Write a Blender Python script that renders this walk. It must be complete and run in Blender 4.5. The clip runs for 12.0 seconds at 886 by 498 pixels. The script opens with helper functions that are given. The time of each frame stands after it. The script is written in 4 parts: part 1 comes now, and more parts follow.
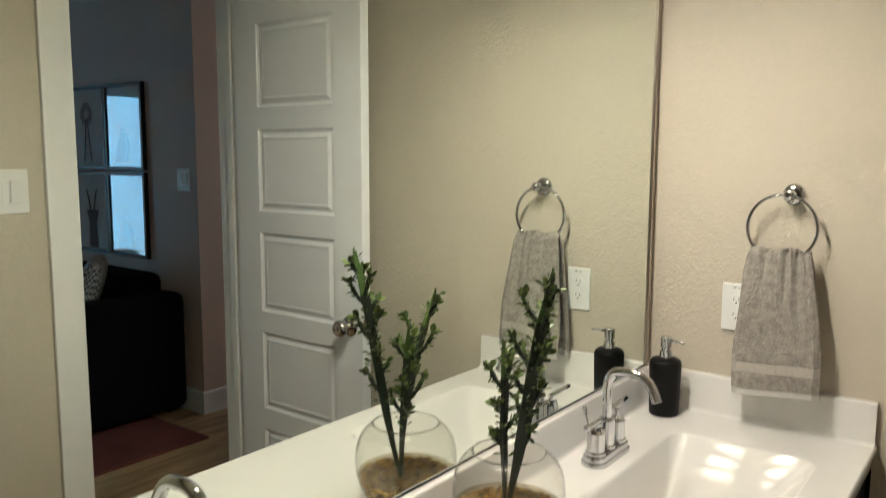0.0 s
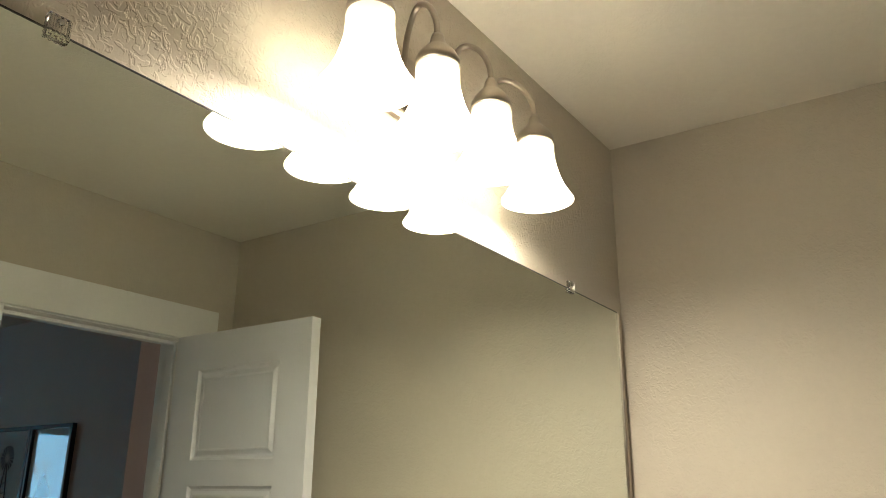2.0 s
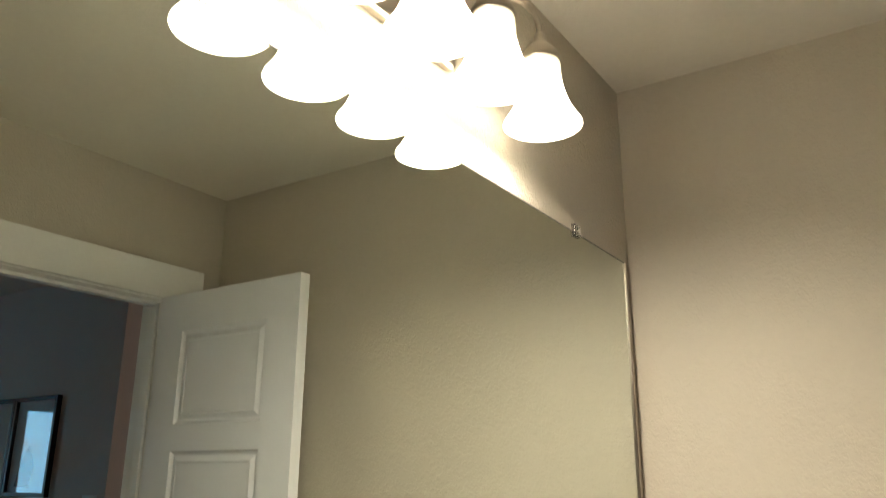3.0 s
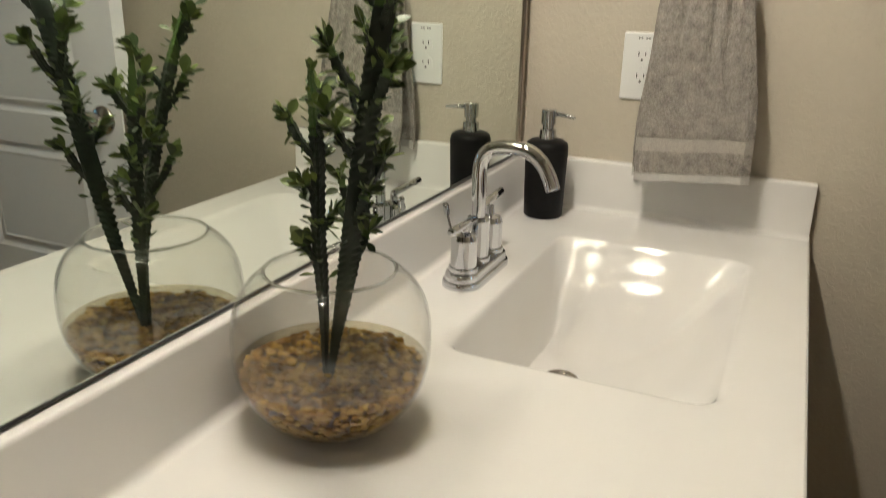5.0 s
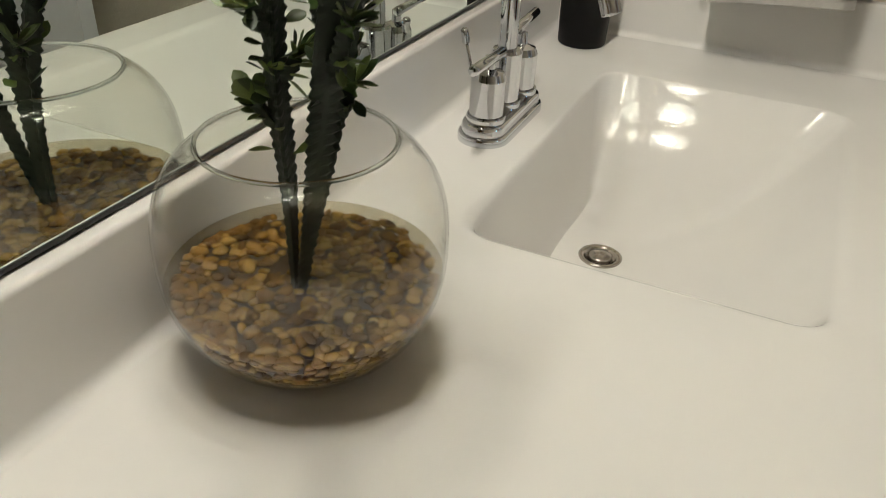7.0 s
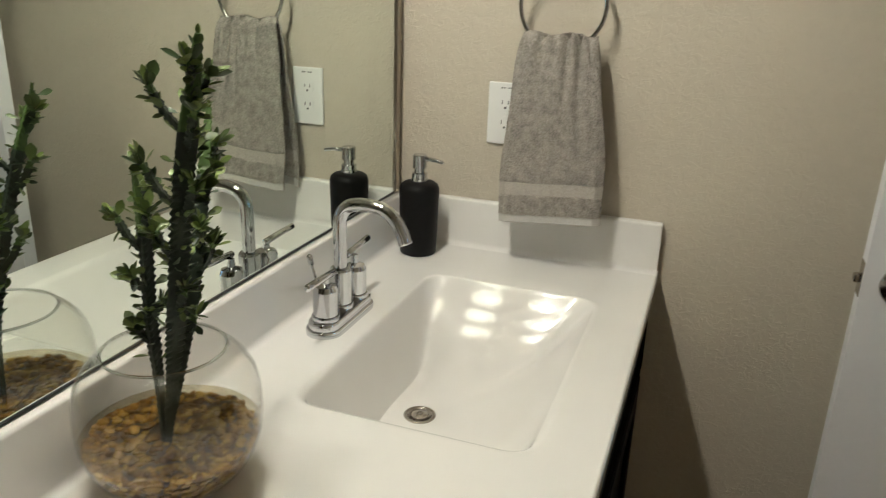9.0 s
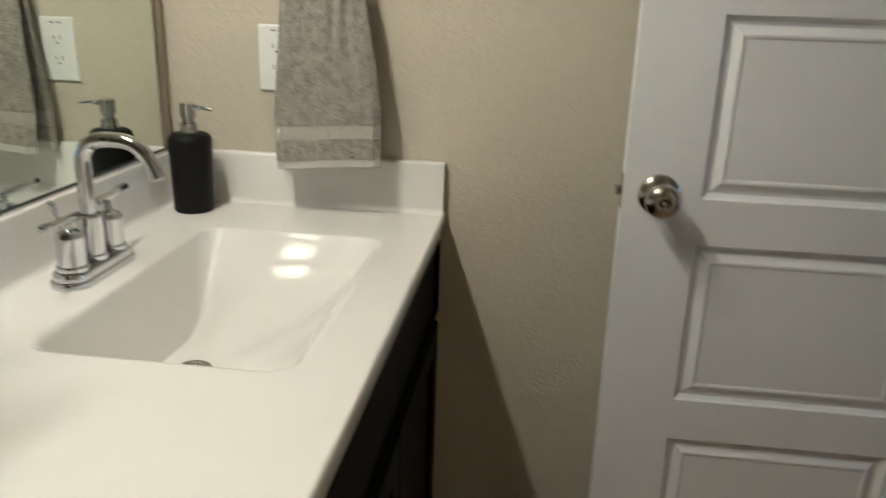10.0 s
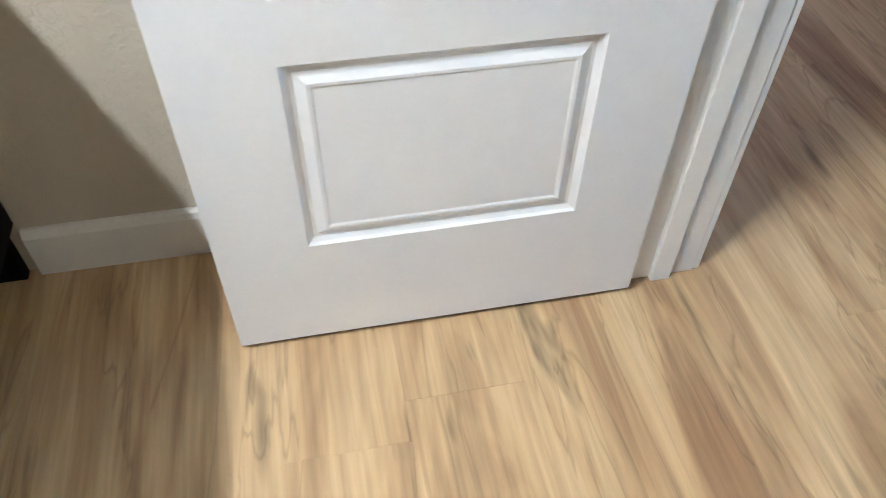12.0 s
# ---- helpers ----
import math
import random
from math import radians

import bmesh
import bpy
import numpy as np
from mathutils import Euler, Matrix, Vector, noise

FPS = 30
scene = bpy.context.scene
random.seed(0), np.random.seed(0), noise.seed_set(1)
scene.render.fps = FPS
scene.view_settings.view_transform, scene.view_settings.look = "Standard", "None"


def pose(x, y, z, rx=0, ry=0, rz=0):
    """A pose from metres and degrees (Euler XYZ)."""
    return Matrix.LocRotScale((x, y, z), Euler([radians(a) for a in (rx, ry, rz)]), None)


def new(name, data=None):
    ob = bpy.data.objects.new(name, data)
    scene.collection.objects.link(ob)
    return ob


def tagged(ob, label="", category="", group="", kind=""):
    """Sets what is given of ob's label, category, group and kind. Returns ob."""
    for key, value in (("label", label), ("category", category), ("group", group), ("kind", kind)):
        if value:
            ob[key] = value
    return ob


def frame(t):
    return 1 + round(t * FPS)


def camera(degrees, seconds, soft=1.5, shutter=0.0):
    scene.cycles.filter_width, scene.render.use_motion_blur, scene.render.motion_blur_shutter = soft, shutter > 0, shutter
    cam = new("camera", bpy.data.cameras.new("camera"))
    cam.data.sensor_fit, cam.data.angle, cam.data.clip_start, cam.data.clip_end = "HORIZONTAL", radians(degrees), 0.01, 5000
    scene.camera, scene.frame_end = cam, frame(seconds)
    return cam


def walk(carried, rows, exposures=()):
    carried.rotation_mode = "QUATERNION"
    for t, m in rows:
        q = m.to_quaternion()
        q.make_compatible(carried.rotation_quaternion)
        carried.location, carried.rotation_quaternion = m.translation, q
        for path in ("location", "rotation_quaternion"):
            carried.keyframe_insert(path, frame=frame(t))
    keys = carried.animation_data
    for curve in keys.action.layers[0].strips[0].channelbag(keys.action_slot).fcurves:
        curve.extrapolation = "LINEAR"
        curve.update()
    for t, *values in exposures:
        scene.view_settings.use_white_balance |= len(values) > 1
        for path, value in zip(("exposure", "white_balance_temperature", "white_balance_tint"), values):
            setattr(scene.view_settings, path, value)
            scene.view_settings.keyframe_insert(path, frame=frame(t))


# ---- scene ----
# ---- camera ----
cam = camera(60.25, 12.0, soft=0.85, shutter=0.3)
PATH = [
    (0, -0.070, 0.237, 1.471, 37.31, -6.92, -0.24),
    (0.5, -0.059, 0.271, 1.491, 35.59, 1.63, -0.25),
    (1, -0.052, 0.290, 1.496, 34.19, 10.23, -0.53),
    (1.5, -0.102, 0.333, 1.507, 33.81, 15.45, -0.45),
    (2, -0.165, 0.372, 1.542, 34.04, 17.76, -0.29),
    (2.5, -0.196, 0.423, 1.548, 34.29, 18.95, -0.15),
    (2.7, -0.213, 0.450, 1.533, 34.27, 18.63, -0.20),
    (4.3, -0.343, 0.647, 1.289, 27.38, -5.38, -0.90),
    (4.5, -0.342, 0.672, 1.270, 26.50, -9.38, -0.94),
    (5, -0.362, 0.728, 1.228, 24.67, -19.01, -1.21),
    (5.5, -0.411, 0.799, 1.197, 24.09, -25.65, -1.66),
    (6, -0.452, 0.874, 1.175, 24.19, -29.43, -2.03),
    (6.5, -0.486, 0.939, 1.143, 24.97, -31.86, -2.24),
    (6.7, -0.492, 0.950, 1.149, 25.31, -32.64, -2.43),
    (8.3, -0.272, 0.793, 1.337, 25.22, -27.00, -1.85),
    (8.5, -0.259, 0.766, 1.347, 24.08, -24.60, -1.83),
    (9, -0.232, 0.727, 1.343, 20.08, -19.49, -1.86),
    (9.5, -0.197, 0.724, 1.303, 14.65, -17.51, -2.00),
    (10, -0.133, 0.757, 1.213, 7.23, -18.20, -1.75),
    (10.5, -0.028, 0.830, 1.106, -0.28, -22.66, -0.88),
    (11, 0.026, 0.947, 1.030, -6.79, -31.41, -0.53),
    (11.5, 0.076, 1.123, 0.972, -9.90, -41.08, -0.50),
    (12, 0.168, 1.278, 0.959, -11.22, -48.05, -0.69),
]
EXPOSURES = [(0.0, 0.25, 6350, 10), (0.5, 0.48, 6400, 10), (1.0, 0.10, 6550, 10), (1.5, 0.05, 6650, 10), (2.0, 0.05, 6750, 10), (2.7, 0.05, 6750, 10), (4.5, 0.12, 6550, 10),
             (5.0, -0.02, 6480, 10), (5.5, -0.20, 6450, 10), (6.5, -0.28, 6300, 9), (8.5, -0.10, 6150, 6.5), (9.5, -0.02, 6150, 6.5), (10.0, 0.05, 6150, 6.5), (10.5, 0.4, 6150, 6.5), (11.0, 1.40, 5800, 8), (11.5, 1.90, 5550, 8), (12.0, 2.1, 5250, 8)]
walk(cam, [(t, pose(x, y, z, 90 + pitch, roll, yaw)) for t, x, y, z, yaw, pitch, roll in PATH], EXPOSURES)

# ---- world and light ----
world = bpy.data.worlds.new("world")
scene.world = world
world.use_nodes = True
wn = world.node_tree
sky = wn.nodes.new("ShaderNodeTexSky")
sky.sky_type, sky.sun_disc = "NISHITA", False
sky.sun_elevation, sky.sun_rotation = radians(35), radians(200)
wn.nodes["Background"].inputs[1].default_value = 0.1
wn.links.new(sky.outputs[0], wn.nodes["Background"].inputs[0])

X0, XW, Y1, W, YB, H = -0.85, -0.856, 2.2, 0.625, -1.6, 2.437   # mirror plane, mirror wall, end wall, door wall, rear wall, ceiling
HC = 0.813                                                     # counter top
YD = 1.975                                                     # face of the open door
XE, YS, YN, PWY, PWX = 5.7, -1.8, 4.6, 2.78, 2.015              # living room: window wall, south, north, picture wall, its corner
WY0, WY1, WZ0, WZ1 = 0.70, 1.235, 0.35, 2.10                     # living room window opening
LAMP_Y = (1.044, 1.203, 1.362, 1.520)
LAMP_X, LAMP_Z = -0.740, 2.041                                  # axis and lip of the shades


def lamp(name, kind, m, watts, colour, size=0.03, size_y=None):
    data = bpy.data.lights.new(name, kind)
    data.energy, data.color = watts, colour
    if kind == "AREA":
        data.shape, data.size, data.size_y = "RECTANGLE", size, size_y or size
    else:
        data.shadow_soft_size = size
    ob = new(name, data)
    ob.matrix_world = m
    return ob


BULB, GLOW = 9.4, 5.2
for ly in LAMP_Y:
    lamp("bulb_light", "POINT", pose(LAMP_X, ly, LAMP_Z + 0.024), BULB, (1.0, 0.92, 0.78), 0.027)
# fill lamp added at the hall's unseen end to brighten the floor past the door
lamp("hall_fill_light", "AREA", pose(1.45, 4.56, 1.5, -90, 0, 0), 2.8, (0.95, 0.94, 0.95), 0.8, 1.1)
# fill added in the window opening, pinkish to offset the backdrop's cyan on the walls
lamp("living_window_fill", "AREA", pose(XE + 0.02, (WY0 + WY1) / 2, (WZ0 + WZ1) / 2, 0, 90, 0), 3.8, (1.0, 0.78, 0.76), WZ1 - WZ0 - 0.1, WY1 - WY0 - 0.1)
# added fill lamp before a closed wall, brightening the space behind the picture wall
lamp("bedroom_fill_light", "AREA", pose(5.6, 3.7, 1.5, 0, 90, 0), 24, (0.80, 0.84, 1.0), 1.2, 0.9)


# ---- materials ----
def material(name, colour, rough=0.5, metal=0.0, var=0.06, scale=6.0, fine=120.0, bump=0.0, bump_scale=200.0, coat=0.0,
             spec=0.5, dist=0.002, rough_var=0.0):
    m = bpy.data.materials.new(name)
    m.use_nodes = True
    nt = m.node_tree
    b = nt.nodes["Principled BSDF"]
    b.inputs["Roughness"].default_value, b.inputs["Metallic"].default_value = rough, metal
    b.inputs["Coat Weight"].default_value, b.inputs["Specular IOR Level"].default_value = coat, spec
    b.inputs["Coat Roughness"].default_value = 0.06
    tc = nt.nodes.new("ShaderNodeTexCoord")
    a, f = nt.nodes.new("ShaderNodeTexNoise"), nt.nodes.new("ShaderNodeTexNoise")
    a.inputs["Scale"].default_value, f.inputs["Scale"].default_value = scale, fine
    for n in (a, f):
        n.inputs["Detail"].default_value = 4
        nt.links.new(tc.outputs["Object"], n.inputs["Vector"])
    add = nt.nodes.new("ShaderNodeMath")
    add.operation = "ADD"
    nt.links.new(a.outputs["Fac"], add.inputs[0]), nt.links.new(f.outputs["Fac"], add.inputs[1])
    mr = nt.nodes.new("ShaderNodeMapRange")
    mr.inputs["From Min"].default_value, mr.inputs["From Max"].default_value = 0.6, 1.4
    mr.inputs["To Min"].default_value, mr.inputs["To Max"].default_value = 1 - var, 1 + var
    nt.links.new(add.outputs[0], mr.inputs["Value"])
    mul = nt.nodes.new("ShaderNodeVectorMath")
    mul.operation = "SCALE"
    mul.inputs[0].default_value = colour[:3]
    nt.links.new(mr.outputs[0], mul.inputs["Scale"])
    nt.links.new(mul.outputs[0], b.inputs["Base Color"])
    if rough_var:
        rr = nt.nodes.new("ShaderNodeMapRange")
        rr.inputs["To Min"].default_value, rr.inputs["To Max"].default_value = rough - rough_var, rough + rough_var
        nt.links.new(a.outputs["Fac"], rr.inputs["Value"])
        nt.links.new(rr.outputs[0], b.inputs["Roughness"])
    if bump:
        n = nt.nodes.new("ShaderNodeTexNoise")
        n.inputs["Scale"].default_value, n.inputs["Detail"].default_value = bump_scale, 3
        nt.links.new(tc.outputs["Object"], n.inputs["Vector"])
        bp = nt.nodes.new("ShaderNodeBump")
        bp.inputs["Strength"].default_value, bp.inputs["Distance"].default_value = bump, dist
        nt.links.new(n.outputs["Fac"], bp.inputs["Height"])
        nt.links.new(bp.outputs[0], b.inputs["Normal"])
    return m


def wall_material(name, colour, relief=0.26):
    """Painted drywall with a knocked-down texture."""
    m = material(name, colour, 0.62, var=0.03, scale=2.5, fine=60)
    nt = m.node_tree
    b = nt.nodes["Principled BSDF"]
    tc = nt.nodes.new("ShaderNodeTexCoord")
    n1, n2 = nt.nodes.new("ShaderNodeTexNoise"), nt.nodes.new("ShaderNodeTexNoise")
    n1.inputs["Scale"].default_value, n1.inputs["Detail"].default_value, n1.inputs["Distortion"].default_value = 75, 2, 1.2
    n2.inputs["Scale"].default_value = 260
    for n in (n1, n2):
        nt.links.new(tc.outputs["Object"], n.inputs["Vector"])
    ramp = nt.nodes.new("ShaderNodeMapRange")
    ramp.interpolation_type = "SMOOTHSTEP"
    ramp.inputs["From Min"].default_value, ramp.inputs["From Max"].default_value = 0.46, 0.58
    nt.links.new(n1.outputs["Fac"], ramp.inputs["Value"])
    mix = nt.nodes.new("ShaderNodeMath")
    mix.operation, mix.inputs[1].default_value = "MULTIPLY_ADD", 0.18
    nt.links.new(n2.outputs["Fac"], mix.inputs[0]), nt.links.new(ramp.outputs[0], mix.inputs[2])
    bp = nt.nodes.new("ShaderNodeBump")
    bp.inputs["Strength"].default_value, bp.inputs["Distance"].default_value = relief, 0.0022
    nt.links.new(mix.outputs[0], bp.inputs["Height"])
    nt.links.new(bp.outputs[0], b.inputs["Normal"])
    return m


def plank_material(name):
    """Oak-look vinyl: each plank its own shift of grain and tone."""
    m = bpy.data.materials.new(name)
    m.use_nodes = True
    nt = m.node_tree
    b = nt.nodes["Principled BSDF"]
    b.inputs["Roughness"].default_value = 0.42
    tc, info = nt.nodes.new("ShaderNodeTexCoord"), nt.nodes.new("ShaderNodeObjectInfo")
    geo = nt.nodes.new("ShaderNodeNewGeometry")
    rnd = nt.nodes.new("ShaderNodeMath")
    rnd.operation = "ADD"
    nt.links.new(info.outputs["Random"], rnd.inputs[0]), nt.links.new(geo.outputs["Random Per Island"], rnd.inputs[1])
    off = nt.nodes.new("ShaderNodeVectorMath")
    off.operation = "SCALE"
    off.inputs[0].default_value = (37.0, 11.0, 5.0)
    nt.links.new(rnd.outputs[0], off.inputs["Scale"])
    add = nt.nodes.new("ShaderNodeVectorMath")
    nt.links.new(geo.outputs["Position"], add.inputs[0]), nt.links.new(off.outputs[0], add.inputs[1])

    def noise_node(sx, sy, scale, detail, distort, src=None):
        mp = nt.nodes.new("ShaderNodeMapping")
        mp.inputs["Scale"].default_value = (sx, sy, 1)
        nt.links.new(src or add.outputs[0], mp.inputs["Vector"])
        n = nt.nodes.new("ShaderNodeTexNoise")
        n.inputs["Scale"].default_value, n.inputs["Detail"].default_value, n.inputs["Distortion"].default_value = scale, detail, distort
        nt.links.new(mp.outputs[0], n.inputs["Vector"])
        return n
    broad, grain, knots, vein = noise_node(1, 0.15, 8, 5, 1.5, geo.outputs["Position"]), noise_node(1, 0.04, 95, 6, 0.4), noise_node(1, 0.16, 17, 3, 0.6), noise_node(1, 0.12, 8.0, 4, 1.4)
    r1 = nt.nodes.new("ShaderNodeValToRGB")
    e = r1.color_ramp.elements
    e[0].position, e[0].color = 0.31, (0.31, 0.185, 0.094, 1)
    e[1].position, e[1].color = 0.68, (0.62, 0.445, 0.25, 1)
    mid = r1.color_ramp.elements.new(0.48)
    mid.color = (0.49, 0.330, 0.173, 1)
    nt.links.new(broad.outputs["Fac"], r1.inputs[0])

    def ranged(src, a, b, lo, hi):
        n = nt.nodes.new("ShaderNodeMapRange")
        n.inputs["From Min"].default_value, n.inputs["From Max"].default_value = a, b
        n.inputs["To Min"].default_value, n.inputs["To Max"].default_value = lo, hi
        nt.links.new(src, n.inputs["Value"])
        return n.outputs[0]
    sub, ab = nt.nodes.new("ShaderNodeMath"), nt.nodes.new("ShaderNodeMath")
    sub.operation, sub.inputs[1].default_value, ab.operation = "SUBTRACT", 0.5, "ABSOLUTE"
    nt.links.new(vein.outputs["Fac"], sub.inputs[0]), nt.links.new(sub.outputs[0], ab.inputs[0])
    factors = [ranged(grain.outputs["Fac"], 0.3, 0.7, 0.80, 1.13), ranged(knots.outputs["Fac"], 0.64, 0.75, 1.0, 0.36),
               ranged(ab.outputs[0], 0.0, 0.012, 0.74, 1.0), ranged(rnd.outputs[0], 0.0, 2.0, 0.97, 1.03)]
    prod = factors[0]
    for fct in factors[1:]:
        mu = nt.nodes.new("ShaderNodeMath")
        mu.operation = "MULTIPLY"
        nt.links.new(prod, mu.inputs[0]), nt.links.new(fct, mu.inputs[1])
        prod = mu.outputs[0]
    sc = nt.nodes.new("ShaderNodeVectorMath")
    sc.operation = "SCALE"
    nt.links.new(r1.outputs[0], sc.inputs[0]), nt.links.new(prod, sc.inputs["Scale"])
    nt.links.new(sc.outputs[0], b.inputs["Base Color"])
    bp = nt.nodes.new("ShaderNodeBump")
    bp.inputs["Strength"].default_value, bp.inputs["Distance"].default_value = 0.25, 0.0006
    nt.links.new(grain.outputs["Fac"], bp.inputs["Height"])
    nt.links.new(bp.outputs[0], b.inputs["Normal"])
    return m


def glass_material(name, colour=(1, 1, 1), rough=0.0, ior=1.45):
    m = bpy.data.materials.new(name)
    m.use_nodes = True
    b = m.node_tree.nodes["Principled BSDF"]
    b.inputs["Base Color"].default_value = (*colour, 1)
    b.inputs["Transmission Weight"].default_value, b.inputs["Roughness"].default_value, b.inputs["IOR"].default_value = 1.0, rough, ior
    return m


def thin_glass(name, tint=0.97, gloss=0.04, gloss_rough=0.02):
    """A thin clear sheet: straight through, with a Fresnel gloss."""
    m = bpy.data.materials.new(name)
    m.use_nodes = True
    nt = m.node_tree
    out = nt.nodes["Material Output"]
    tr, gl, lw, mx = (nt.nodes.new("ShaderNode" + k) for k in ("BsdfTransparent", "BsdfGlossy", "LayerWeight", "MixShader"))
    pw, ma = nt.nodes.new("ShaderNodeMath"), nt.nodes.new("ShaderNodeMath")
    pw.operation, pw.inputs[1].default_value = "POWER", 5.0
    ma.operation, ma.inputs[1].default_value, ma.inputs[2].default_value = "MULTIPLY_ADD", 0.80, gloss
    lw.inputs["Blend"].default_value = 0.5
    nt.links.new(lw.outputs["Facing"], pw.inputs[0]), nt.links.new(pw.outputs[0], ma.inputs[0])
    tr.inputs[0].default_value = (tint, tint, tint * 0.99, 1)
    gl.inputs["Roughness"].default_value = gloss_rough
    nt.links.new(ma.outputs[0], mx.inputs[0]), nt.links.new(tr.outputs[0], mx.inputs[1]), nt.links.new(gl.outputs[0], mx.inputs[2])
    nt.links.new(mx.outputs[0], out.inputs[0])
    return m


def emitter(name, colour, strength):
    m = bpy.data.materials.new(name)
    m.use_nodes = True
    b = m.node_tree.nodes["Principled BSDF"]
    b.inputs["Base Color"].default_value = (*colour, 1)
    b.inputs["Emission Color"].default_value, b.inputs["Emission Strength"].default_value = (*colour, 1), strength
    return m


def shade_material():
    """Frosted white glass: light passes and scatters, and the lit glass glows."""
    m = bpy.data.materials.new("frosted_glass")
    m.use_nodes = True
    nt = m.node_tree
    out = nt.nodes["Material Output"]
    b = nt.nodes["Principled BSDF"]
    b.inputs["Base Color"].default_value, b.inputs["Roughness"].default_value = (0.86, 0.86, 0.80, 1), 0.3
    tl, mx = nt.nodes.new("ShaderNodeBsdfTranslucent"), nt.nodes.new("ShaderNodeMixShader")
    tl.inputs[0].default_value = (0.98, 0.97, 0.92, 1)
    mx.inputs[0].default_value = 0.55
    nt.links.new(b.outputs[0], mx.inputs[1]), nt.links.new(tl.outputs[0], mx.inputs[2])
    em, ad = nt.nodes.new("ShaderNodeEmission"), nt.nodes.new("ShaderNodeAddShader")
    em.inputs[0].default_value = (1.0, 0.93, 0.80, 1)
    tc, sp, mr = nt.nodes.new("ShaderNodeTexCoord"), nt.nodes.new("ShaderNodeSeparateXYZ"), nt.nodes.new("ShaderNodeMapRange")
    mr.interpolation_type = "SMOOTHSTEP"
    for key, v in (("From Min", -0.004), ("From Max", 0.010), ("To Min", GLOW), ("To Max", GLOW * 0.05)):
        mr.inputs[key].default_value = v
    nt.links.new(tc.outputs["Object"], sp.inputs[0]), nt.links.new(sp.outputs["Z"], mr.inputs["Value"])
    nt.links.new(mr.outputs[0], em.inputs[1])
    nt.links.new(mx.outputs[0], ad.inputs[0]), nt.links.new(em.outputs[0], ad.inputs[1])
    nt.links.new(ad.outputs[0], out.inputs[0])
    return m


WALL = wall_material("beige_wall_paint", (0.545, 0.49, 0.40))
SPRAYED = wall_material("heavy_sprayed_wall_paint", (0.545, 0.49, 0.40), 0.5)
CEIL = wall_material("ceiling_paint", (0.78, 0.735, 0.645), 0.2)
GREY_WALL = wall_material("greige_wall_paint", (0.68, 0.54, 0.47))
TRIM = material("white_trim_paint", (0.80, 0.79, 0.77), 0.35, var=0.025, scale=5, bump=0.05, bump_scale=60)
# white door paint with the blue cast of hall daylight put into its colour
DOORP = material("white_door_daylight_tint", (0.765, 0.765, 0.79), 0.34, var=0.02, scale=4, bump=0.06, bump_scale=220, dist=0.0006)
MARBLE = material("cultured_marble", (0.80, 0.78, 0.755), 0.018, var=0.012, scale=3, fine=20)
ESPRESSO = material("espresso_wood", (0.0055, 0.0042, 0.0035), 0.45, var=0.25, spec=0.03, scale=3, fine=70, bump=0.08, bump_scale=90)
# shade of the cabinet's gaps and toe recess, put into a near-black colour
BLACKGAP = material("shadow_gap_black", (0.002, 0.002, 0.002), 0.8, var=0.1, spec=0.1)
CHROME = material("chrome", (0.64, 0.65, 0.67), 0.05, 1.0, var=0.01)
NICKEL = material("brushed_nickel", (0.46, 0.41, 0.35), 0.30, 1.0, var=0.05, fine=300, rough_var=0.05)
SATIN = material("satin_nickel", (0.50, 0.46, 0.42), 0.22, 1.0, var=0.04, fine=300)
PLASTIC = material("white_plastic", (0.80, 0.80, 0.78), 0.3, var=0.01)
SLOT = material("dark_slot", (0.02, 0.02, 0.02), 0.6, var=0.05)
RUBBER = material("matte_black_ceramic", (0.0075, 0.007, 0.0068), 0.5, var=0.12, spec=0.16, scale=40, bump=0.08, bump_scale=400)
TOWEL = material("grey_terry", (0.405, 0.370, 0.330), 0.95, var=0.42, scale=70, fine=300, bump=1.0, bump_scale=330, dist=0.007, spec=0.1)
BAND = material("woven_towel_band", (0.41, 0.375, 0.335), 0.85, var=0.2, scale=200, fine=700, bump=0.6, bump_scale=700, dist=0.001, spec=0.1)
HEM = material("towel_hem", (0.52, 0.50, 0.47), 0.9, var=0.1, scale=200, fine=700, bump=0.4, bump_scale=700, dist=0.001, spec=0.1)
STEM = material("cactus_stem", (0.011, 0.021, 0.009), 0.55, var=0.5, scale=22, fine=160, bump=0.3, bump_scale=150)
STEM_TIP = material("cactus_stem_tip", (0.060, 0.110, 0.022), 0.5, var=0.35, scale=30, fine=160, bump=0.2, bump_scale=150)
LEAF = material("green_leaf", (1.0, 1.0, 1.0), 0.42, var=0.3, scale=30, fine=150)
_nt = LEAF.node_tree
_info, _ramp = _nt.nodes.new("ShaderNodeObjectInfo"), _nt.nodes.new("ShaderNodeValToRGB")
_ramp.color_ramp.elements[0].color, _ramp.color_ramp.elements[1].color = (0.016, 0.036, 0.009, 1), (0.17, 0.23, 0.055, 1)
_nt.links.new(_info.outputs["Random"], _ramp.inputs[0])
_nt.links.new(_ramp.outputs[0], [n for n in _nt.nodes if n.bl_idname == "ShaderNodeVectorMath"][0].inputs[0])
GLASS = thin_glass("bowl_glass", 0.985, 0.045, 0.03)
CLIPGLASS = glass_material("clear_ridged_plastic", (0.95, 0.95, 0.93), 0.05, 1.49)
MIRROR = material("mirror_silver", (0.84, 0.895, 0.835), 0.0, 1.0, var=0.0)
EDGE = material("mirror_edge", (0.03, 0.03, 0.03), 0.3, 0.3, var=0.05)
FROST = shade_material()
BULBGLOW = emitter("lit_bulb", (1.0, 0.93, 0.8), 40.0)
PLANK = plank_material("oak_plank")
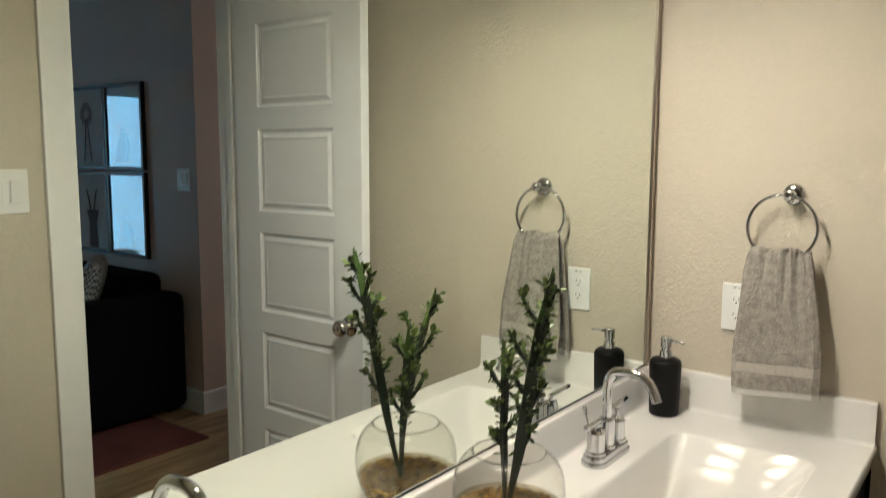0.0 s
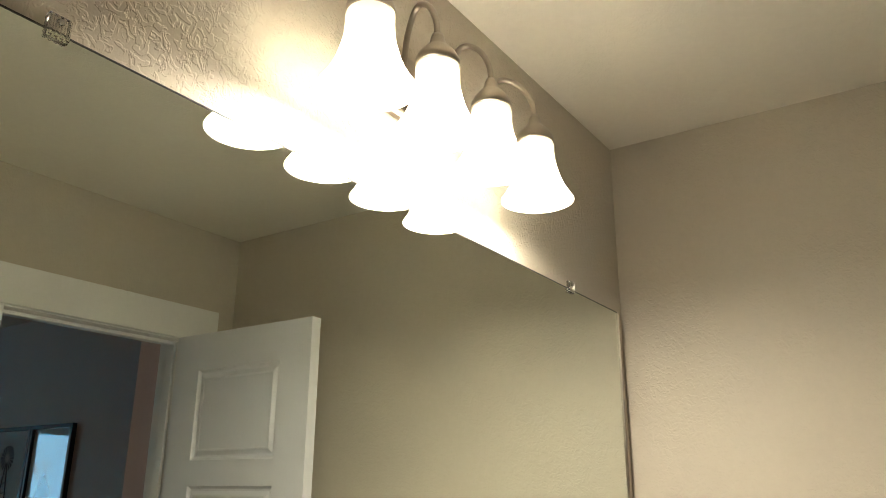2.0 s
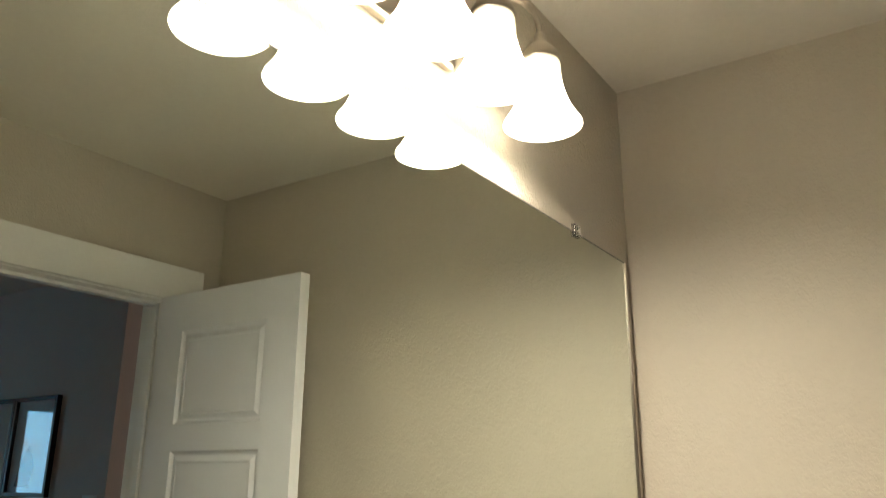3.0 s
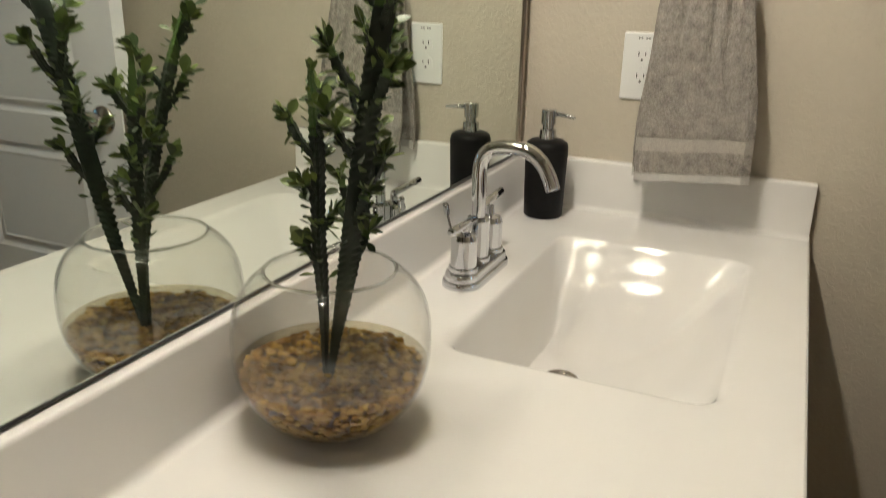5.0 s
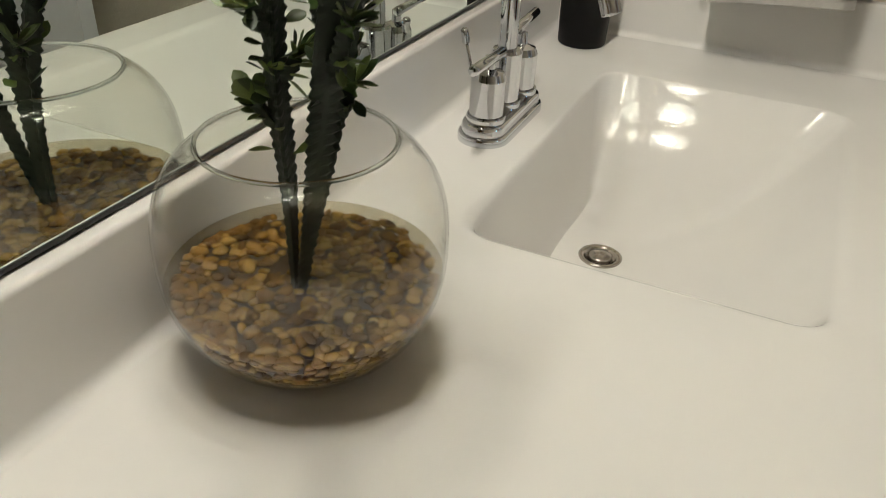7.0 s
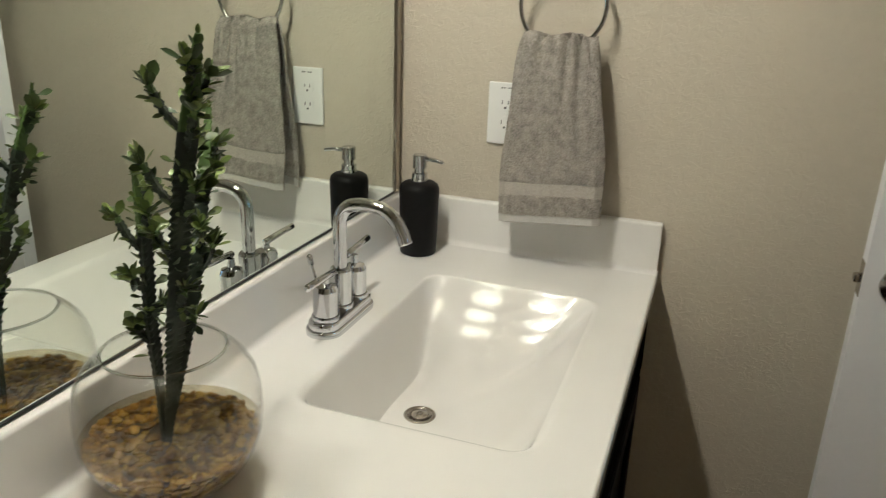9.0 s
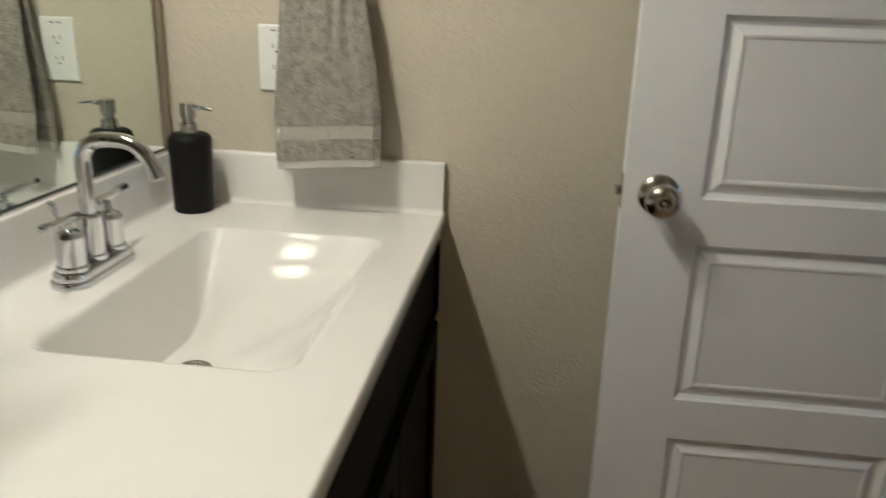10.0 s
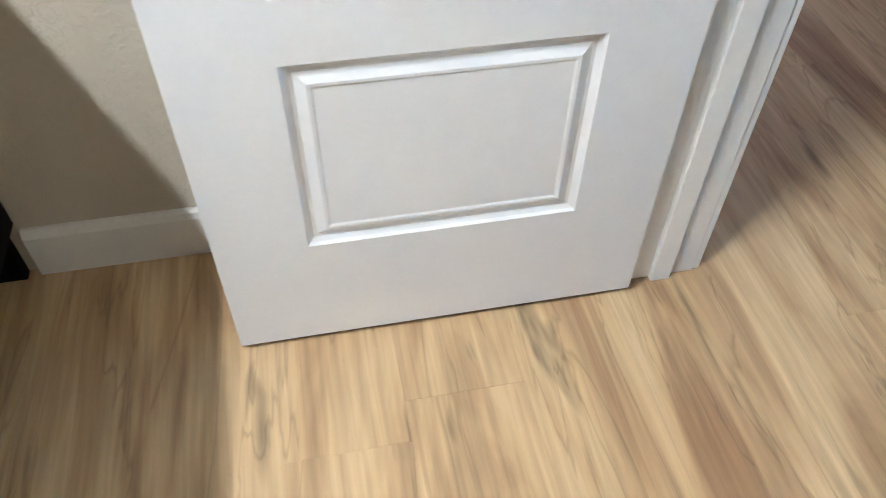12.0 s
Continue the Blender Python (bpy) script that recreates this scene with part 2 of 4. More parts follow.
SOFA = material("black_fabric", (0.005, 0.005, 0.007), 0.9, var=0.3, spec=0.15, scale=20, fine=300, bump=0.3, bump_scale=400)
RUG = material("red_rug", (0.16, 0.045, 0.035), 0.95, var=0.55, scale=4, fine=200, bump=0.5, bump_scale=300)
FRAME = material("black_frame", (0.012, 0.012, 0.012), 0.35, var=0.1)
PAPER = material("art_paper", (0.74, 0.74, 0.76), 0.8, var=0.05)
INK = material("grey_ink", (0.10, 0.10, 0.12), 0.8, var=0.25, scale=30)
PICGLASS = thin_glass("picture_glass", 0.98, 0.06)


# ---- mesh helpers ----
def thing(name, at=(0, 0, 0), label="", category="", group="", kind="", rz=0.0):
    e = new(name)
    e.matrix_world = pose(*at, 0, 0, rz)
    e.empty_display_size = 0.05
    return tagged(e, label, category, group, kind)


def part(name, bm, mat, parent=None, label="", smooth=False, at=(0, 0, 0)):
    """Links a bmesh as one mesh object, under a thing or part where one is given."""
    me = bpy.data.meshes.new(name)
    bmesh.ops.recalc_face_normals(bm, faces=bm.faces)
    bm.to_mesh(me)
    bm.free()
    for mt in (mat if isinstance(mat, (list, tuple)) else [mat]):
        me.materials.append(mt)
    if smooth:
        me.shade_smooth()
    ob = new(name, me)
    ob.location = at
    if parent is not None:
        ob.parent = parent
    if label:
        ob["label"] = label
    return ob


def box(bm, lo, hi, bevel=0.0, seg=2):
    c = [(a + b) / 2 for a, b in zip(lo, hi)]
    s = [abs(b - a) for a, b in zip(lo, hi)]
    r = bmesh.ops.create_cube(bm, size=1.0, matrix=Matrix.Translation(c) @ Matrix.Diagonal((*s, 1)))
    if bevel:
        es = list({e for v in r["verts"] for e in v.link_edges})
        bmesh.ops.bevel(bm, geom=es, offset=bevel, segments=seg, affect="EDGES", profile=0.5)
    return bm


def boxed(lo, hi, bevel=0.0, seg=2):
    return box(bmesh.new(), lo, hi, bevel, seg)


def lathe(bm, profile, seg=32, m=Matrix(), cap=True):
    """Turns (radius, height) points round z."""
    rings = []
    for r, z in profile:
        rings.append([bm.verts.new(m @ Vector((r * math.cos(2 * math.pi * i / seg), r * math.sin(2 * math.pi * i / seg), z))) for i in range(seg)])
    for a, b in zip(rings, rings[1:]):
        for i in range(seg):
            bm.faces.new((a[i], a[(i + 1) % seg], b[(i + 1) % seg], b[i]))
    if cap:
        bm.faces.new(rings[0]), bm.faces.new(rings[-1])
    return bm


def crisp(profile, e=0.0005):
    """Adds points close to each corner of a turned profile, so that its faces keep straight highlights."""
    out = [profile[0]]
    for (r0, z0), (r1, z1) in zip(profile, profile[1:]):
        d = math.hypot(r1 - r0, z1 - z0)
        if d > 4 * e:
            k = e / d
            out += [(r0 + (r1 - r0) * k, z0 + (z1 - z0) * k), (r1 + (r0 - r1) * k, z1 + (z0 - z1) * k)]
        out.append((r1, z1))
    return out


def tube(bm, pts, radius, seg=12, cap=True):
    """A round bar along points; radius is one number or one for each point."""
    pts = [Vector(q) for q in pts]
    rad = radius if isinstance(radius, (list, tuple)) else [radius] * len(pts)
    up, rings = None, []
    for i, q in enumerate(pts):
        d = (pts[min(i + 1, len(pts) - 1)] - pts[max(i - 1, 0)]).normalized()
        if up is None:
            up = d.orthogonal().normalized()
        up = (up - d * up.dot(d)).normalized()
        side = d.cross(up)
        rings.append([bm.verts.new(q + rad[i] * (math.cos(2 * math.pi * k / seg) * up + math.sin(2 * math.pi * k / seg) * side)) for k in range(seg)])
    for a, b in zip(rings, rings[1:]):
        for i in range(seg):
            bm.faces.new((a[i], a[(i + 1) % seg], b[(i + 1) % seg], b[i]))
    if cap:
        bm.faces.new(rings[0]), bm.faces.new(rings[-1])
    return bm


def curve_points(ctrl, n=8):
    """Catmull-Rom through the control points."""
    c = [Vector(q) for q in ctrl]
    c = [2 * c[0] - c[1]] + c + [2 * c[-1] - c[-2]]
    out = []
    for i in range(1, len(c) - 2):
        for k in range(n):
            t = k / n
            out.append(0.5 * (2 * c[i] + (c[i + 1] - c[i - 1]) * t + (2 * c[i - 1] - 5 * c[i] + 4 * c[i + 1] - c[i + 2]) * t * t
                              + (3 * c[i] - c[i - 1] - 3 * c[i + 1] + c[i + 2]) * t ** 3))
    out.append(c[-2])
    return out


def structure(name, bm, mat, label, smooth=False):
    return tagged(part(name, bm, mat, None, "", smooth), label, "", "", "structure")


# ---- large structure: bathroom ----
OY0, OY1, OZ = 1.392, 2.0, 2.03          # door opening: from, to, height
WT = 0.115                               # wall thickness
structure("wall_west", boxed((XW - 0.12, YB - 0.12, -0.01), (XW, Y1 + 0.12, H)), SPRAYED, "beige textured drywall behind the vanity mirror")
structure("wall_north", boxed((XW, Y1, -0.01), (W, Y1 + 0.12, H)), WALL, "beige textured drywall behind the towel ring")
structure("wall_south", boxed((XW, YB - 0.12, -0.01), (W, YB, H)), WALL, "plain beige drywall closing the bathroom")
bm = bmesh.new()
box(bm, (W, YB - 0.12, -0.01), (W + WT, OY0 - 0.018, H))
box(bm, (W, OY1 + 0.018, -0.01), (W + WT, 2.9, H))
box(bm, (W, OY0 - 0.018, OZ + 0.018), (W + WT, OY1 + 0.018, H))
structure("wall_east", bm, WALL, "beige textured drywall with the doorway")
structure("ceiling", boxed((XW - 0.12, YB - 0.12, H), (W + WT, Y1 + 0.12, H + 0.1)), CEIL, "pale painted ceiling of the bathroom")

# ---- large structure: living room beyond the door ----
structure("ceiling_living", boxed((W + WT, YS, H + 0.1), (XE + 0.1, YN, H + 0.2)), GREY_WALL, "dim painted ceiling of the living room")
bm = bmesh.new()
box(bm, (PWX, PWY, -0.01), (XE, PWY + 0.12, H + 0.1))
box(bm, (PWX, PWY + 0.12, -0.01), (PWX + 0.12, 3.42, H + 0.1))
structure("wall_picture", bm, GREY_WALL, "grey-beige wall behind the sofa with a corner")
# the opening in this unseen wall is made up to go with the hall lamp
bm = bmesh.new()
box(bm, (W + WT, YN, -0.01), (1.0, YN + 0.1, H + 0.1))
box(bm, (1.9, YN, -0.01), (XE, YN + 0.1, H + 0.1))
box(bm, (1.0, YN, -0.01), (1.9, YN + 0.1, 0.9))
box(bm, (1.0, YN, 2.1), (1.9, YN + 0.1, H + 0.1))
structure("wall_far_north", bm, GREY_WALL, "unseen grey-beige wall with an added window closing the hall")
structure("wall_far_south", boxed((W + WT, YS - 0.1, -0.01), (XE, YS, H + 0.1)), GREY_WALL, "plain grey-beige wall closing the room")
structure("wall_hall", boxed((W, 2.9, -0.01), (W + WT, YN, H + 0.1)), GREY_WALL, "grey-beige hall wall")
bm = bmesh.new()
box(bm, (XE, YS, -0.01), (XE + 0.12, WY0, H + 0.1))
box(bm, (XE, WY1, -0.01), (XE + 0.12, YN, H + 0.1))
box(bm, (XE, WY0, -0.01), (XE + 0.12, WY1, WZ0))
box(bm, (XE, WY0, WZ1), (XE + 0.12, WY1, H + 0.1))
structure("wall_window", bm, GREY_WALL, "grey-beige wall with the living room window")
structure("backdrop", boxed((XE + 1.2, -3, -1), (XE + 1.25, 5, 4)), emitter("pale_daylight", (0.03, 0.48, 0.85), 5.0), "pale blue daylight outside the window")

FLOOR_BASE = structure("floor", boxed((XW - 0.1, YS - 0.1, -0.06), (XE + 0.1, YN + 0.1, -0.004)), PLANK, "light oak-look plank floor")


# ---- door casing, jamb, baseboards ----
def casing(x, sign, name):
    """Flat casing on one face of the door wall."""
    xa, xb = sorted((x, x + sign * 0.016))
    t = thing(name, (0, 0, 0), "white painted flat door casing", "", "", "structure")
    part("casing_leg", boxed((xa, OY0 - 0.094, 0), (xb, OY0 - 0.002, OZ + 0.004), 0.002), TRIM, t)
    part("casing_leg", boxed((xa, OY1 + 0.002, 0), (xb, OY1 + 0.094, OZ + 0.004), 0.002), TRIM, t)
    part("casing_head", boxed((xa - 0.003, OY0 - 0.098, OZ + 0.004), (xb + 0.003, OY1 + 0.12, OZ + 0.118), 0.002), TRIM, t)


casing(W, -1, "trim_casing_bath")
casing(W + WT, 1, "trim_casing_hall")
t = thing("trim_jamb", (0, 0, 0), "white painted door jamb with stop", "", "", "structure")
part("jamb_leg", boxed((W - 0.003, OY0 - 0.018, 0), (W + WT + 0.003, OY0, OZ), 0.001), TRIM, t)
part("jamb_leg", boxed((W - 0.003, OY1, 0), (W + WT + 0.003, OY1 + 0.018, OZ), 0.001), TRIM, t)
part("jamb_head", boxed((W - 0.003, OY0 - 0.018, OZ), (W + WT + 0.003, OY1 + 0.018, OZ + 0.018), 0.001), TRIM, t)
part("door_stop", boxed((W + 0.040, OY0, 0), (W + 0.074, OY0 + 0.011, OZ), 0.002), TRIM, t)
part("door_stop", boxed((W + 0.040, OY1 - 0.011, 0), (W + 0.074, OY1, OZ), 0.002), TRIM, t)
part("door_stop", boxed((W + 0.040, OY0 + 0.011, OZ - 0.011), (W + 0.074, OY1 - 0.011, OZ), 0.002), TRIM, t)


def baseboard(name, a, b, normal, h=0.095):
    """A board along the wall from a to b, thick towards the normal, with an eased top."""
    a, b, n = Vector((*a, 0)), Vector((*b, 0)), Vector((*normal, 0))
    prof = [(0, 0), (0.014, 0), (0.014, h - 0.014), (0.010, h - 0.004), (0.006, h), (0, h)]
    bm = bmesh.new()
    ends = [[bm.verts.new(q + n * d + Vector((0, 0, z))) for d, z in prof] for q in (a, b)]
    for i in range(len(prof)):
        j = (i + 1) % len(prof)
        bm.faces.new((ends[0][i], ends[0][j], ends[1][j], ends[1][i]))
    bm.faces.new(ends[0]), bm.faces.new(ends[1])
    structure(name, bm, TRIM, "white painted baseboard")


VX = -0.325                               # face of the vanity's carcass
baseboard("baseboard_north", (VX + 0.02, Y1), (W, Y1), (0, -1))
baseboard("baseboard_east", (W, YB), (W, OY0 - 0.095), (-1, 0))
baseboard("baseboard_picture", (PWX, PWY), (XE, PWY), (0, -1), 0.13)
baseboard("baseboard_corner", (PWX, PWY - 0.014), (PWX, 3.42), (-1, 0), 0.13)
baseboard("baseboard_hall", (W + WT, OY1 + 0.1), (W + WT, YN), (1, 0), 0.13)
baseboard("baseboard_far", (W + WT, YN), (XE, YN), (0, -1), 0.13)


# ---- door leaf ----
def door_leaf():
    x0, x1, y0, y1, z0, z1 = 0.012, 0.621, YD, YD + 0.035, 0.012, 2.036
    px0, px1, ph = 0.134, 0.502, 0.281
    pz = [0.208 + 0.357 * k for k in range(5)]
    d = thing("door_1", (x1, y1, 0), "white five-panel door standing open into the bathroom", "", "", "structure")
    o = Vector((x1, y1, 0))

    def V(bm, x, y, z):
        return bm.verts.new(Vector((x, y, z)) - o)
    bm = bmesh.new()
    xs, zs = [x0, px0, px1, x1], [z0] + [q for k in range(5) for q in (pz[k], pz[k] + ph)] + [z1]
    for y in (y0, y1):
        grid = [[V(bm, x, y, z) for z in zs] for x in xs]
        for i in range(3):
            for j in range(len(zs) - 1):
                if not (i == 1 and j % 2 == 1):
                    bm.faces.new((grid[i][j], grid[i + 1][j], grid[i + 1][j + 1], grid[i][j + 1]))
    for a, b in (((x0, z0), (x1, z0)), ((x1, z0), (x1, z1)), ((x1, z1), (x0, z1)), ((x0, z1), (x0, z0))):
        bm.faces.new((V(bm, a[0], y0, a[1]), V(bm, b[0], y0, b[1]), V(bm, b[0], y1, b[1]), V(bm, a[0], y1, a[1])))
    bmesh.ops.remove_doubles(bm, verts=bm.verts, dist=1e-5)
    rim = [e for e in bm.edges if all(abs(v.co.x + o.x - x0) < 1e-4 for v in e.verts) and abs(e.verts[0].co.z - e.verts[1].co.z) > 0.05]
    bmesh.ops.bevel(bm, geom=rim, offset=0.0015, segments=2, affect="EDGES", profile=0.5)
    part("leaf", bm, DOORP, d)
    for z in pz:
        bm = bmesh.new()
        for y, s in ((y0, 1), (y1, -1)):
            loops = []
            for inset, depth in ((0, 0), (0.003, 0.004), (0.009, 0.0085), (0.014, 0.0085), (0.019, 0.006), (0.027, 0.0015), (0.031, 0.0015), (0.034, 0.003)):
                yy = y + s * depth
                loops.append([V(bm, a, yy, b) for a, b in ((px0 + inset, z + inset), (px1 - inset, z + inset), (px1 - inset, z + ph - inset), (px0 + inset, z + ph - inset))])
            for a, b in zip(loops, loops[1:]):
                for i in range(4):
                    bm.faces.new((a[i], a[(i + 1) % 4], b[(i + 1) % 4], b[i]))
            bm.faces.new(loops[-1])
        part("panel", bm, DOORP, d)
    kx, kz = 0.068, 0.926
    for s, y in ((-1, y0), (1, y1)):
        m = Matrix.Translation(Vector((kx, y, kz)) - o) @ Matrix.Rotation(radians(90 if s < 0 else -90), 4, "X")
        bm = bmesh.new()
        lathe(bm, [(0.0, 0), (0.033, 0), (0.0335, 0.003), (0.031, 0.007), (0.020, 0.010), (0.012, 0.013), (0.0105, 0.022), (0.013, 0.028), (0.022, 0.032),
                   (0.0265, 0.039), (0.0275, 0.047), (0.026, 0.054), (0.021, 0.059), (0.014, 0.0615), (0.0075, 0.062), (0.007, 0.0605), (0.0, 0.0605)], 36, m, cap=False)
        k = part("door_knob", bm, SATIN, d, "round satin nickel door knob", True)
        bm = bmesh.new()
        lathe(bm, [(0.0, 0.0604), (0.0045, 0.0604), (0.005, 0.0615), (0.004, 0.063), (0, 0.063)], 16, m, cap=False)
        part("privacy_button", bm, SATIN, k, "small privacy button", True)
    bm = boxed(Vector((x0 - 0.0012, y0 + 0.004, kz - 0.028)) - o, Vector((x0 + 0.001, y1 - 0.004, kz + 0.028)) - o, 0.0005, 1)
    lp = part("latch_plate", bm, SATIN, d, "satin nickel latch plate")
    part("latch_bolt", boxed(Vector((x0 - 0.011, y0 + 0.010, kz - 0.007)) - o, Vector((x0 - 0.001, y1 - 0.010, kz + 0.007)) - o, 0.003, 2), SATIN, lp)
    for z in (0.25, 1.02, 1.80):
        bm = bmesh.new()
        lathe(bm, [(0.0, -0.045), (0.006, -0.045), (0.006, 0.045), (0, 0.045)], 12, Matrix.Translation((0.008, 0.006, z)), cap=False)
        part("hinge", bm, SATIN, d, "", True)
    return d


door_leaf()

# ---- mirror ----
MY0, MY1, MZ0, MZ1 = 0.42, 2.158, 0.917, 1.973
mir = thing("mirror", (X0, (MY0 + MY1) / 2, MZ0), "large frameless wall mirror above the vanity", "mirror")
mo = Vector((X0, (MY0 + MY1) / 2, MZ0))
part("glass", boxed(Vector((X0 - 0.0045, MY0, MZ0)) - mo, Vector((X0, MY1, MZ1)) - mo), MIRROR, mir)
part("side_channel", boxed(Vector((X0 - 0.0055, MY1, MZ0)) - mo, Vector((X0 + 0.004, MY1 + 0.007, MZ1 + 0.002)) - mo, 0.001, 1), NICKEL, mir, "thin metal edge strip")
part("side_channel", boxed(Vector((X0 - 0.0055, MY0 - 0.007, MZ0)) - mo, Vector((X0 + 0.004, MY0, MZ1 + 0.002)) - mo, 0.001, 1), NICKEL, mir, "thin metal edge strip")
part("bottom_channel", boxed(Vector((X0 - 0.0055, MY0, MZ0 - 0.002)) - mo, Vector((X0 + 0.0012, MY1, MZ0 + 0.0015)) - mo, 0.0005, 1), EDGE, mir, "dark bottom edge strip")
part("top_edge", boxed(Vector((X0 - 0.0055, MY0, MZ1)) - mo, Vector((X0 + 0.0006, MY1, MZ1 + 0.002)) - mo), EDGE, mir, "dark ground glass edge")
for cy in (0.699, 1.886):
    bm = bmesh.new()
    box(bm, Vector((X0 - 0.005, cy - 0.012, MZ1 - 0.008)) - mo, Vector((X0 + 0.004, cy + 0.012, MZ1 + 0.020)) - mo, 0.002)
    for k in range(4):
        yk = cy - 0.009 + 0.006 * k
        box(bm, Vector((X0 + 0.0042, yk - 0.002, MZ1 - 0.007)) - mo, Vector((X0 + 0.0068, yk + 0.002, MZ1 + 0.017)) - mo, 0.001, 1)
    c = part("clip", bm, CLIPGLASS, mir, "clear plastic mirror clip")
    bm = bmesh.new()
    lathe(bm, [(0, 0), (0.004, 0), (0.003, 0.0025), (0, 0.003)], 12, Matrix.Translation(Vector((X0 + 0.005, cy, MZ1 + 0.011)) - mo) @ Matrix.Rotation(radians(90), 4, "Y"), cap=False)
    part("screw", bm, CHROME, c)

# ---- vanity ----
VY0, VY1, CX1 = 0.37, Y1, -0.298
SINKS = (1.752, 0.835)                    # basin centres along the wall
SX0, SX1, SHY = -0.702, -0.392, 0.246     # basin: back edge, front edge, half length


def countertop():
    t = thing("countertop", ((XW + CX1) / 2, (VY0 + VY1) / 2, HC - 0.032), "white cultured marble vanity top with moulded basins", "countertop")
    o = Vector(((XW + CX1) / 2, (VY0 + VY1) / 2, HC - 0.032))
    bm = bmesh.new()
    N = 28
    xa, xb = XW + 0.001, CX1 - 0.004

    def V(x, y, z):
        return bm.verts.new(Vector((x, y, z)) - o)

    def quad(x0, x1, y0, y1):
        bm.faces.new((V(x0, y0, HC), V(x1, y0, HC), V(x1, y1, HC), V(x0, y1, HC)))
    cuts = sorted(SINKS)
    quad(xa, xb, VY0, cuts[0] - 0.30)
    quad(xa, xb, cuts[0] + 0.30, cuts[1] - 0.30)
    quad(xa, xb, cuts[1] + 0.30, VY1)
    for cy in SINKS:
        cx, hx, hy, r = (SX0 + SX1) / 2, (SX1 - SX0) / 2, SHY, 0.028
        dx, dy = -0.618, cy - 0.016       # drain
        per = [(-1 + 2 * i / N, -1) for i in range(N)] + [(1, -1 + 2 * i / N) for i in range(N)] + [(1 - 2 * i / N, 1) for i in range(N)] + [(-1, 1 - 2 * i / N) for i in range(N)]
        loops = [[V(xa + (xb - xa) * (a + 1) / 2, cy + b * 0.30, HC) for a, b in per]]

        def rim(a, b, grow):
            p = Vector((a * (hx + grow), b * (hy + grow)))
            q = Vector((max(-hx + r, min(hx - r, p.x)), max(-hy + r, min(hy - r, p.y))))
            d = p - q
            rr = r + grow
            if d.length > rr:
                p = q + d.normalized() * rr
            return p

        def lip(a, b):
            """Radius of the rolled lip: tight at the back and far end, wide at the front and near end."""
            return 0.006 + 0.014 * max(((a + 1) / 2) ** 3 * (1 - abs(b) ** 8 if b > 0 else 1), ((1 - b) / 2) ** 3)
        for k in range(6):
            ang = radians(10 * k)
            ring = []
            for a, b in per:
                rho = lip(a, b)
                p = rim(a, b, rho * (1 - math.sin(ang)))
                ring.append(V(cx + p.x, cy + p.y, HC - rho * (1 - math.cos(ang))))
            loops.append(ring)
        D = 0.140
        steps = [0.0, 0.02, 0.045, 0.08, 0.12, 0.17, 0.23, 0.3, 0.38, 0.46, 0.50, 0.54, 0.60, 0.67, 0.77, 0.86, 0.93, 1.0]
        for s in steps:
            ring = []
            for a, b in per:
                rho = lip(a, b)
                p = rim(a, b, rho * 0.134)
                wx, wy = abs(a) ** 7, abs(b) ** 7
                gx = 1 - (1 - min(s / 0.50, 1.0)) ** 1.35 if a < 0 else 1 - (1 - s) ** 2.2
                gy = 1 - (1 - s) ** 7.0 if b < 0 else 1 - (1 - s) ** 2.2
                g = (gx * wx + gy * wy) / (wx + wy)
                ang = math.atan2(b * hy, a * hx)
                ex, ey = dx + 0.0245 * math.cos(ang), dy + 0.0245 * math.sin(ang)
                x, y = cx + p.x + (ex - cx - p.x) * s, cy + p.y + (ey - cy - p.y) * s
                ring.append(V(x, y, HC - rho * 0.5 - (D - rho * 0.5) * g))
            loops.append(ring)
        for a, b in zip(loops, loops[1:]):
            for i in range(len(per)):
                j = (i + 1) % len(per)
                bm.faces.new((a[i], a[j], b[j], b[i]))
    # eased front edge and underside
    prof = [(xb, HC), (CX1 - 0.0012, HC - 0.0012), (CX1, HC - 0.004), (CX1, HC - 0.028), (CX1 - 0.004, HC - 0.032), (xb - 0.03, HC - 0.032)]
    for (x0, z0), (x1, z1) in zip(prof, prof[1:]):
        bm.faces.new((V(x0, VY0, z0), V(x0, VY1, z0), V(x1, VY1, z1), V(x1, VY0, z1)))
    for y in (VY0, VY1):
        bm.faces.new([V(x, y, z) for x, z in prof] + [V(xa, y, HC - 0.032), V(xa, y, HC)])
    bmesh.ops.remove_doubles(bm, verts=bm.verts, dist=1e-5)
    top = part("top", bm, MARBLE, t, "", True)
    top.data.set_sharp_from_angle(angle=radians(50))
    def splash(a, b, inward, name, label):
        """A moulded splash from a to b: coved foot, eased top, thick towards the room."""
        a, b, n = Vector((*a, HC)) - o, Vector((*b, HC)) - o, Vector((*inward, 0))
        th, h, c, e = 0.019, 0.100, 0.011, 0.005
        prof = [(0.0, 0.0003), (th + c, 0.0003)] + [(th + c - c * math.sin(k * math.pi / 12), 0.0003 + c - c * math.cos(k * math.pi / 12)) for k in range(1, 7)]
        prof += [(th, h - e)] + [(th - e + e * math.cos(k * math.pi / 8), h - e + e * math.sin(k * math.pi / 8)) for k in range(1, 5)] + [(0.0, h)]
        bm = bmesh.new()
        ends = [[bm.verts.new(q + n * d + Vector((0, 0, z))) for d, z in prof] for q in (a, b)]
        for i in range(len(prof)):
            j = (i + 1) % len(prof)
            bm.faces.new((ends[0][i], ends[0][j], ends[1][j], ends[1][i]))
        caps = [bm.faces.new(ends[0]), bm.faces.new(ends[1])]
        bm.edges.ensure_lookup_table()
        edge = [q for q in caps[1].edges if max(v.co.z for v in q.verts) > HC - o.z + 0.02]
